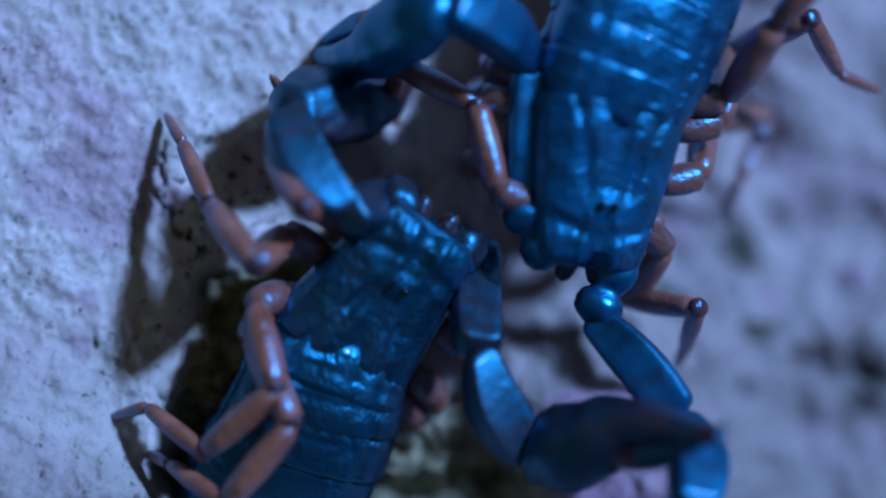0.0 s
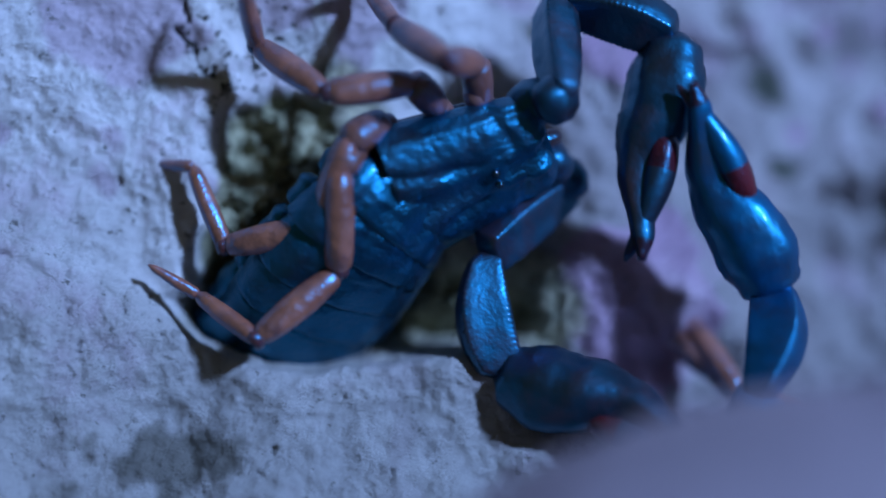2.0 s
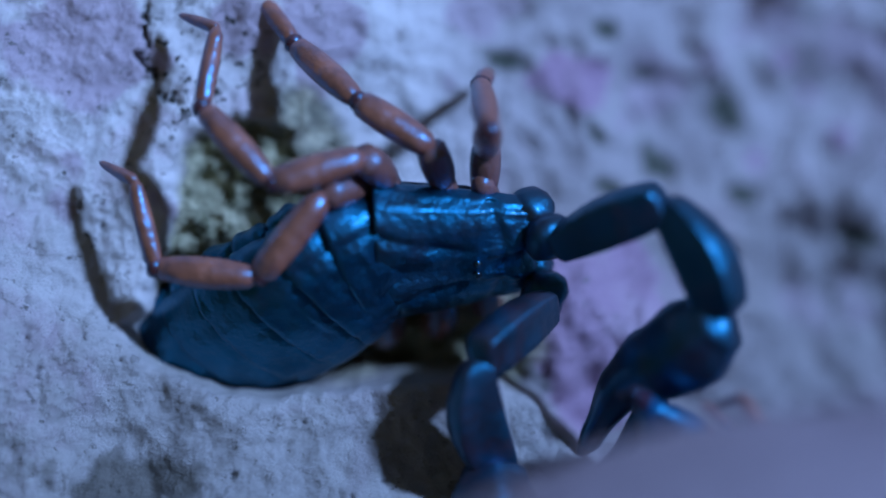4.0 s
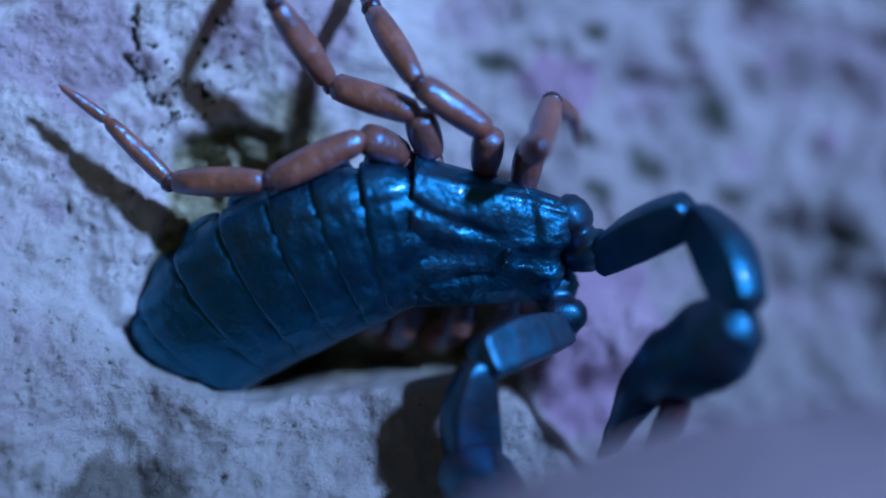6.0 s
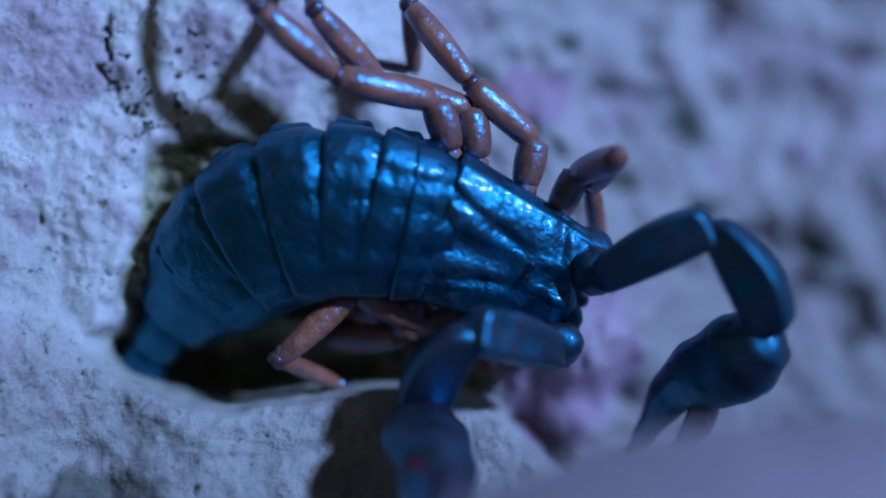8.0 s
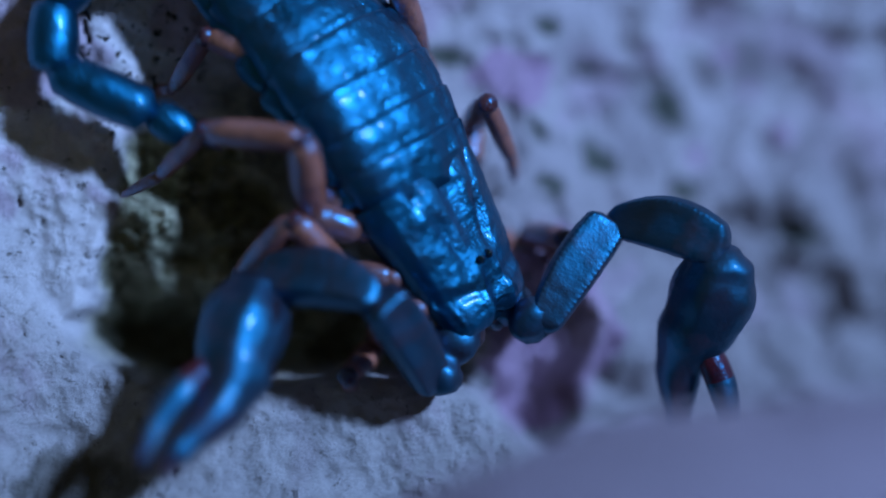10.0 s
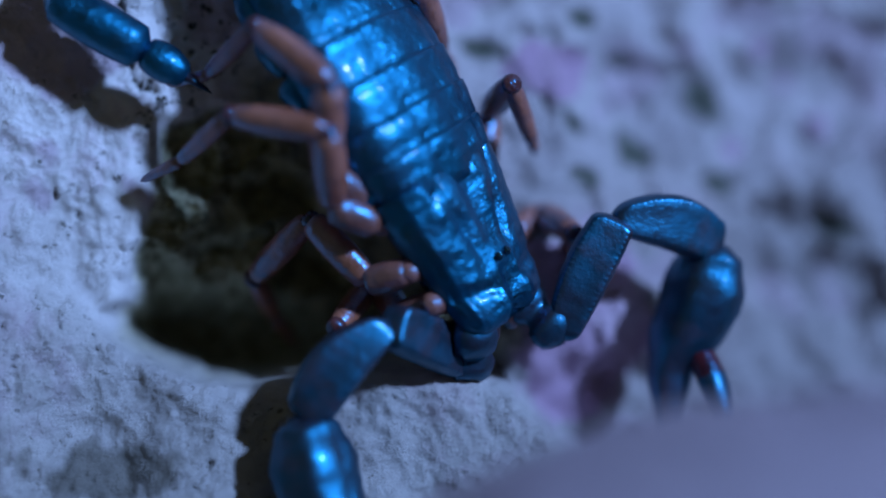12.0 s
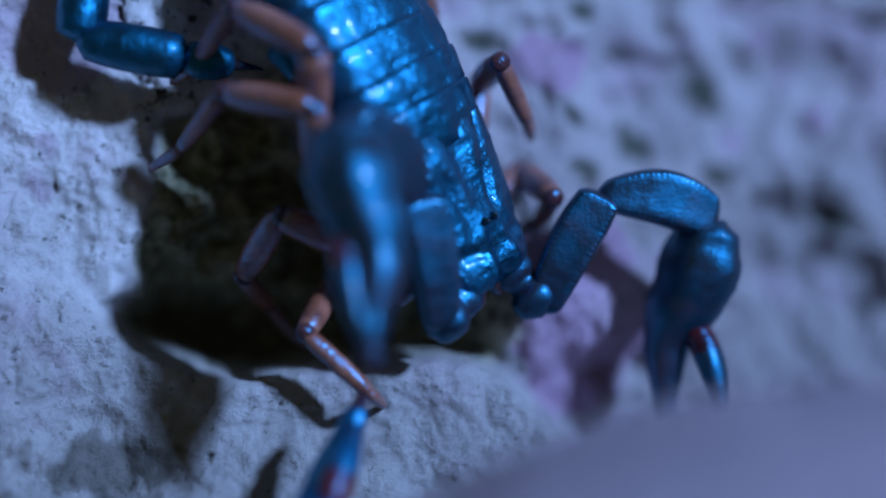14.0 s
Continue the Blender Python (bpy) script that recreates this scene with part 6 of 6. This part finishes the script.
def blend(rows, t):
    """Glide between the rows without overshoot."""
    ts, vs = [r[0] for r in rows], [r[1] for r in rows]
    if t <= ts[0]:
        return vs[0]
    if t >= ts[-1]:
        return vs[-1]
    i = max(k for k in range(len(ts) - 1) if ts[k] <= t)

    def slope(k):
        if k in (0, len(ts) - 1):
            return 0 * vs[0]
        a = (vs[k] - vs[k - 1]) / (ts[k] - ts[k - 1])
        b = (vs[k + 1] - vs[k]) / (ts[k + 1] - ts[k])
        return np.where(a * b > 0, 2 * a * b / np.where(a + b == 0, 1, a + b), 0)

    h = ts[i + 1] - ts[i]
    s = (t - ts[i]) / h
    return ((2 * s ** 3 - 3 * s ** 2 + 1) * vs[i] + (s ** 3 - 2 * s ** 2 + s) * h * slope(i)
            + (3 * s ** 2 - 2 * s ** 3) * vs[i + 1] + (s ** 3 - s ** 2) * h * slope(i + 1))


def hung(p, q, up):
    """The frame of a segment from p towards q, its back turned to up."""
    x = (q - p).normalized()
    z = up - x * up.dot(x)
    z = z.normalized() if z.length > 1e-4 else x.orthogonal().normalized()
    y = z.cross(x)
    m = Matrix((x, y, z)).transposed().to_4x4()
    return Matrix.Translation(p * MM) @ m


SPINE = (6.0,) + BANDS + TAIL + (2.6,)
ARM = (2.2, 4.7, 4.5, 8.6)


def reaches(name):
    return ARM if name[1] == "A" else (KINK[int(name[1]) - 1][2], 3.8, 3.2, 2.0)


def hip_place(name):
    s = -1 if name[0] == "L" else 1
    if name[1] == "A":
        return Vector((0.3, s * 1.35, -0.6))
    k = int(name[1]) - 1
    return Vector(((1.9, 3.4, 5.4, 6.4)[k], s * (2.0, 2.5, 2.8, 2.7)[k], -0.8))


def at_rest(name):
    """A standing leg, in the body's own frame."""
    s = -1 if name[0] == "L" else 1
    a = radians((-50, -12, 28, 58)[int(name[1]) - 1])
    d, p, out = Vector((math.sin(a), s * math.cos(a), 0)), hip_place(name), []
    for length, e in zip(reaches(name), (32, 2, -62, -35)):
        p = p + length * (math.cos(radians(e)) * d + math.sin(radians(e)) * Vector((0, 0, 1)))
        out.append(p)
    return out


# which way the flat face of each arm piece looks at given seconds: upper arm, forearm and claw
FACING = {
    ("A", "LA"): [(0, (0.3, 0.2, 0.9), (0.2, 0.3, 0.9), (0.2, 0.3, 0.9)),
                  (0.8, (-0.3, -0.5, 0.8), (-0.3, -0.4, 0.8), (0.0, 0.0, 1)),
                  (1.5, (-0.5, -0.5, 0.7), (-0.5, -0.5, 0.7), (-0.7, -0.1, 0.7)),
                  (7.2, (-0.5, -0.5, 0.7), (-0.5, -0.4, 0.7), (-0.6, -0.3, 0.7)),
                  (9.4, (-0.2, 0.0, 1), (-0.2, -0.2, 1), (-0.2, 0.1, 1)),
                  (10.2, (-0.05, -0.1, 1), (0.0, 0.0, 1), (-0.55, -0.1, 0.8)),
                  (14, (0.0, -0.05, 1), (0.05, 0.05, 1), (-0.55, -0.1, 0.8))],
    ("A", "RA"): [(0, (0.1, 0.0, 1), (0.35, 0.15, 0.9), (0.1, 0.1, 1)),
                  (1.5, (0.1, -0.4, 0.9), (0.35, 0.2, 0.9), (0.2, 0.2, 0.9)), (2.2, (0.2, -0.5, 0.85), (0.1, -0.15, 1), (0.2, 0.2, 0.9)),
                  (2.5, (0.45, -0.7, 0.6), (0.1, -0.15, 1), (0.2, 0.2, 0.9)), (3.2, (0.45, -0.7, 0.6), (0.1, -0.15, 1), (0.2, 0.2, 0.9)),
                  (5.0, (0.3, 0.2, 0.9), (0.35, 0.2, 0.9), (0.2, 0.2, 0.9)), (7.2, (0.3, 0.25, 0.9), (0.35, 0.2, 0.9), (0.2, 0.2, 0.8)),
                  (9.3, (0.0, 0.0, 1), (0.1, 0.0, 1), (0.2, 0.1, 0.9)),
                  (9.9, (0.2, 0.2, 0.9), (0.1, 0.4, 0.9), (0.1, 0.2, 0.9)),
                  (10.3, (0.2, 0.2, 0.9), (0.3, 0.3, 0.9), (0.15, 0.2, 0.9)),
                  (14, (0.3, 0.2, 0.9), (0.3, 0.2, 0.9), (0.05, 0.1, 1))],
    ("B", "LA"): [(0, (0.0, -0.2, 1), (0.2, -0.2, 1), (0.2, 0.2, 1)), (14, (0.0, -0.2, 1), (0.2, -0.2, 1), (0.2, 0.2, 1))],
    ("B", "RA"): [(0, (0.2, 0.0, 1), (0.2, 0.2, 0.9), (0.3, 0.3, 0.9)), (1.0, (0.0, -0.1, 1), (0.0, 0.0, 1), (0.2, 0.1, 0.9)),
                  (1.5, (-0.3, -0.1, 1), (-0.2, 0.0, 1), (-0.2, 0.0, 0.9)), (1.9, (-0.4, -0.2, 1), (-0.4, -0.1, 0.9), (-0.55, -0.25, 0.8)), (5, (-0.4, -0.2, 1), (-0.4, -0.1, 0.9), (-0.55, -0.25, 0.8)), (11, (0, 0, 1), (0, 0, 1), (-0.9, 0.3, 0.25)), (14, (0, 0, 1), (0, 0, 1), (-0.9, 0.3, 0.25))]}


def facing(who, n, k, t):
    rows = FACING[who, n]
    k = max(k, 1)
    return Vector([float(np.interp(t, [r[0] for r in rows], [r[k][i] for r in rows])) for i in range(3)])


def posed(who, t):
    """The frame of every part at t, on the rock face in metres."""
    v = blend(POSES[who, "spine"], t)
    pts = [Vector(v[k:k + 3]) for k in range(0, 45, 3)]
    up = Vector(v[45:48])
    out, p = {}, pts[0]
    names = ["carapace"] + [("band", k) for k in range(7)] + [("tail", k) for k in range(5)] + ["sting"]
    for k, (name, length) in enumerate(zip(names, SPINE)):
        q = p + (pts[k + 1] - p).normalized() * length
        out[name] = hung(p, q, up)
        # carry the back's direction along the bend
        up = out[name].to_3x3() @ Vector((0, 0, 1))
        p = q
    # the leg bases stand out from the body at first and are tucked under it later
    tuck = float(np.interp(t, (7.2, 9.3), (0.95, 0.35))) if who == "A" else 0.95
    head = out["carapace"].copy()
    turn = head.to_3x3()
    origin = head.translation / MM
    for n in ("LA", "RA", "L1", "L2", "L3", "L4", "R1", "R2", "R3", "R4"):
        p = origin + turn @ hip_place(n)
        lengths = reaches(n)
        if (who, n) in POSES:
            v = blend(POSES[who, n], t)
            goal = [Vector(v[k:k + 3]) for k in range(0, 12, 3)]
        else:
            goal = [origin + turn @ q for q in at_rest(n)]
        back = turn @ Vector((0, 0, 1))
        for k, length in enumerate(lengths):
            if n[1] == "A":
                back = facing(who, n, min(k, 3), t)
            q = p + (goal[k] - p).normalized() * length
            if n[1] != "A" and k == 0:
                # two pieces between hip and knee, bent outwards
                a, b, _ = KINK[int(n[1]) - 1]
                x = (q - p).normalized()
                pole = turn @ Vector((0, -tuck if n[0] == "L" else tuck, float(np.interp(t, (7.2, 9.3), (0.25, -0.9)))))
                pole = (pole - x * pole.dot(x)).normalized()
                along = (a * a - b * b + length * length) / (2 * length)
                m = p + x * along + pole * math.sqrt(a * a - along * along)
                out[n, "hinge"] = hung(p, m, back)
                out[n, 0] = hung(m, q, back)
            else:
                out[n, k] = hung(p, q, back)
            p = q
    return out


def motions():
    times = sorted({round(k * 0.1, 1) for k in range(0, 34)} | {round(3.2 + k * 0.3, 1) for k in range(1, 7)}
                   | {round(5.2 + k * 0.2, 1) for k in range(0, 11)} | {round(7.2 + k * 0.3, 1) for k in range(1, 7)}
                   | {round(9.2 + k * 0.1, 1) for k in range(0, 14)} | {round(10.5 + k * 0.25, 2) for k in range(0, 9)}
                   | {round(12.6 + k * 0.1, 1) for k in range(0, 15)})
    for who, (body, P) in CAST.items():
        frames = [(t, posed(who, t)) for t in times]
        base = {}
        rows = []
        for t, f in frames:
            base[t] = FACE @ Matrix.Translation((f["carapace"] @ Vector((3 * MM, 0, 0))))
            rows.append((t, base[t]))
        walk(body, rows)
        for key in frames[0][1]:
            walk(P[key], [(t, base[t].inverted() @ FACE @ f[key]) for t, f in frames])
        for s, n in ((-1, "L"), (1, "R")):
            grip = GRIPS[who + n]
            walk(P[n + "F"], [(t, pose(4.1 * MM, -s * 0.55 * MM, 0, 0, 0, -s * a)) for t, a in grip])
    for who, (body, P) in CAST.items():
        for s, n in ((-1, "L"), (1, "R")):
            for k in range(4):
                h = hip_place(n + str(k + 1))
                a = (Vector((h.x - 0.25, s * 0.9, -1.1)), h + Vector((0, s * 0.15, 0.05)))
                P[n + str(k + 1), -1].matrix_basis = hung(a[0], a[1], Vector((0, 0, 1)))


# how far each claw stands open, in degrees
GRIPS = {"AL": [(0, 6), (1.0, 0), (2.0, -2), (2.5, 4), (3.2, 14), (6.0, 24), (9.5, 24), (10.2, 40), (14.0, 40)],
         "AR": [(0, 4), (7.2, 4), (9.5, 14), (9.7, 20), (9.95, 20), (10.3, 3), (14.0, 3)],
         "BL": [(0, 8), (14.0, 8)],
         "BR": [(0, 14), (1.0, 8), (1.6, 0), (5.0, 0), (14.0, 0)]}
CAST = {"A": scorpion(SHELL, CLAW, "blue-black scorpion with brown legs, braced in the rock crevice"),
        "B": scorpion(SHELL_PALE, CLAW_PALE, "bright blue scorpion with brown legs, wrestling and then retreating")}
motions()
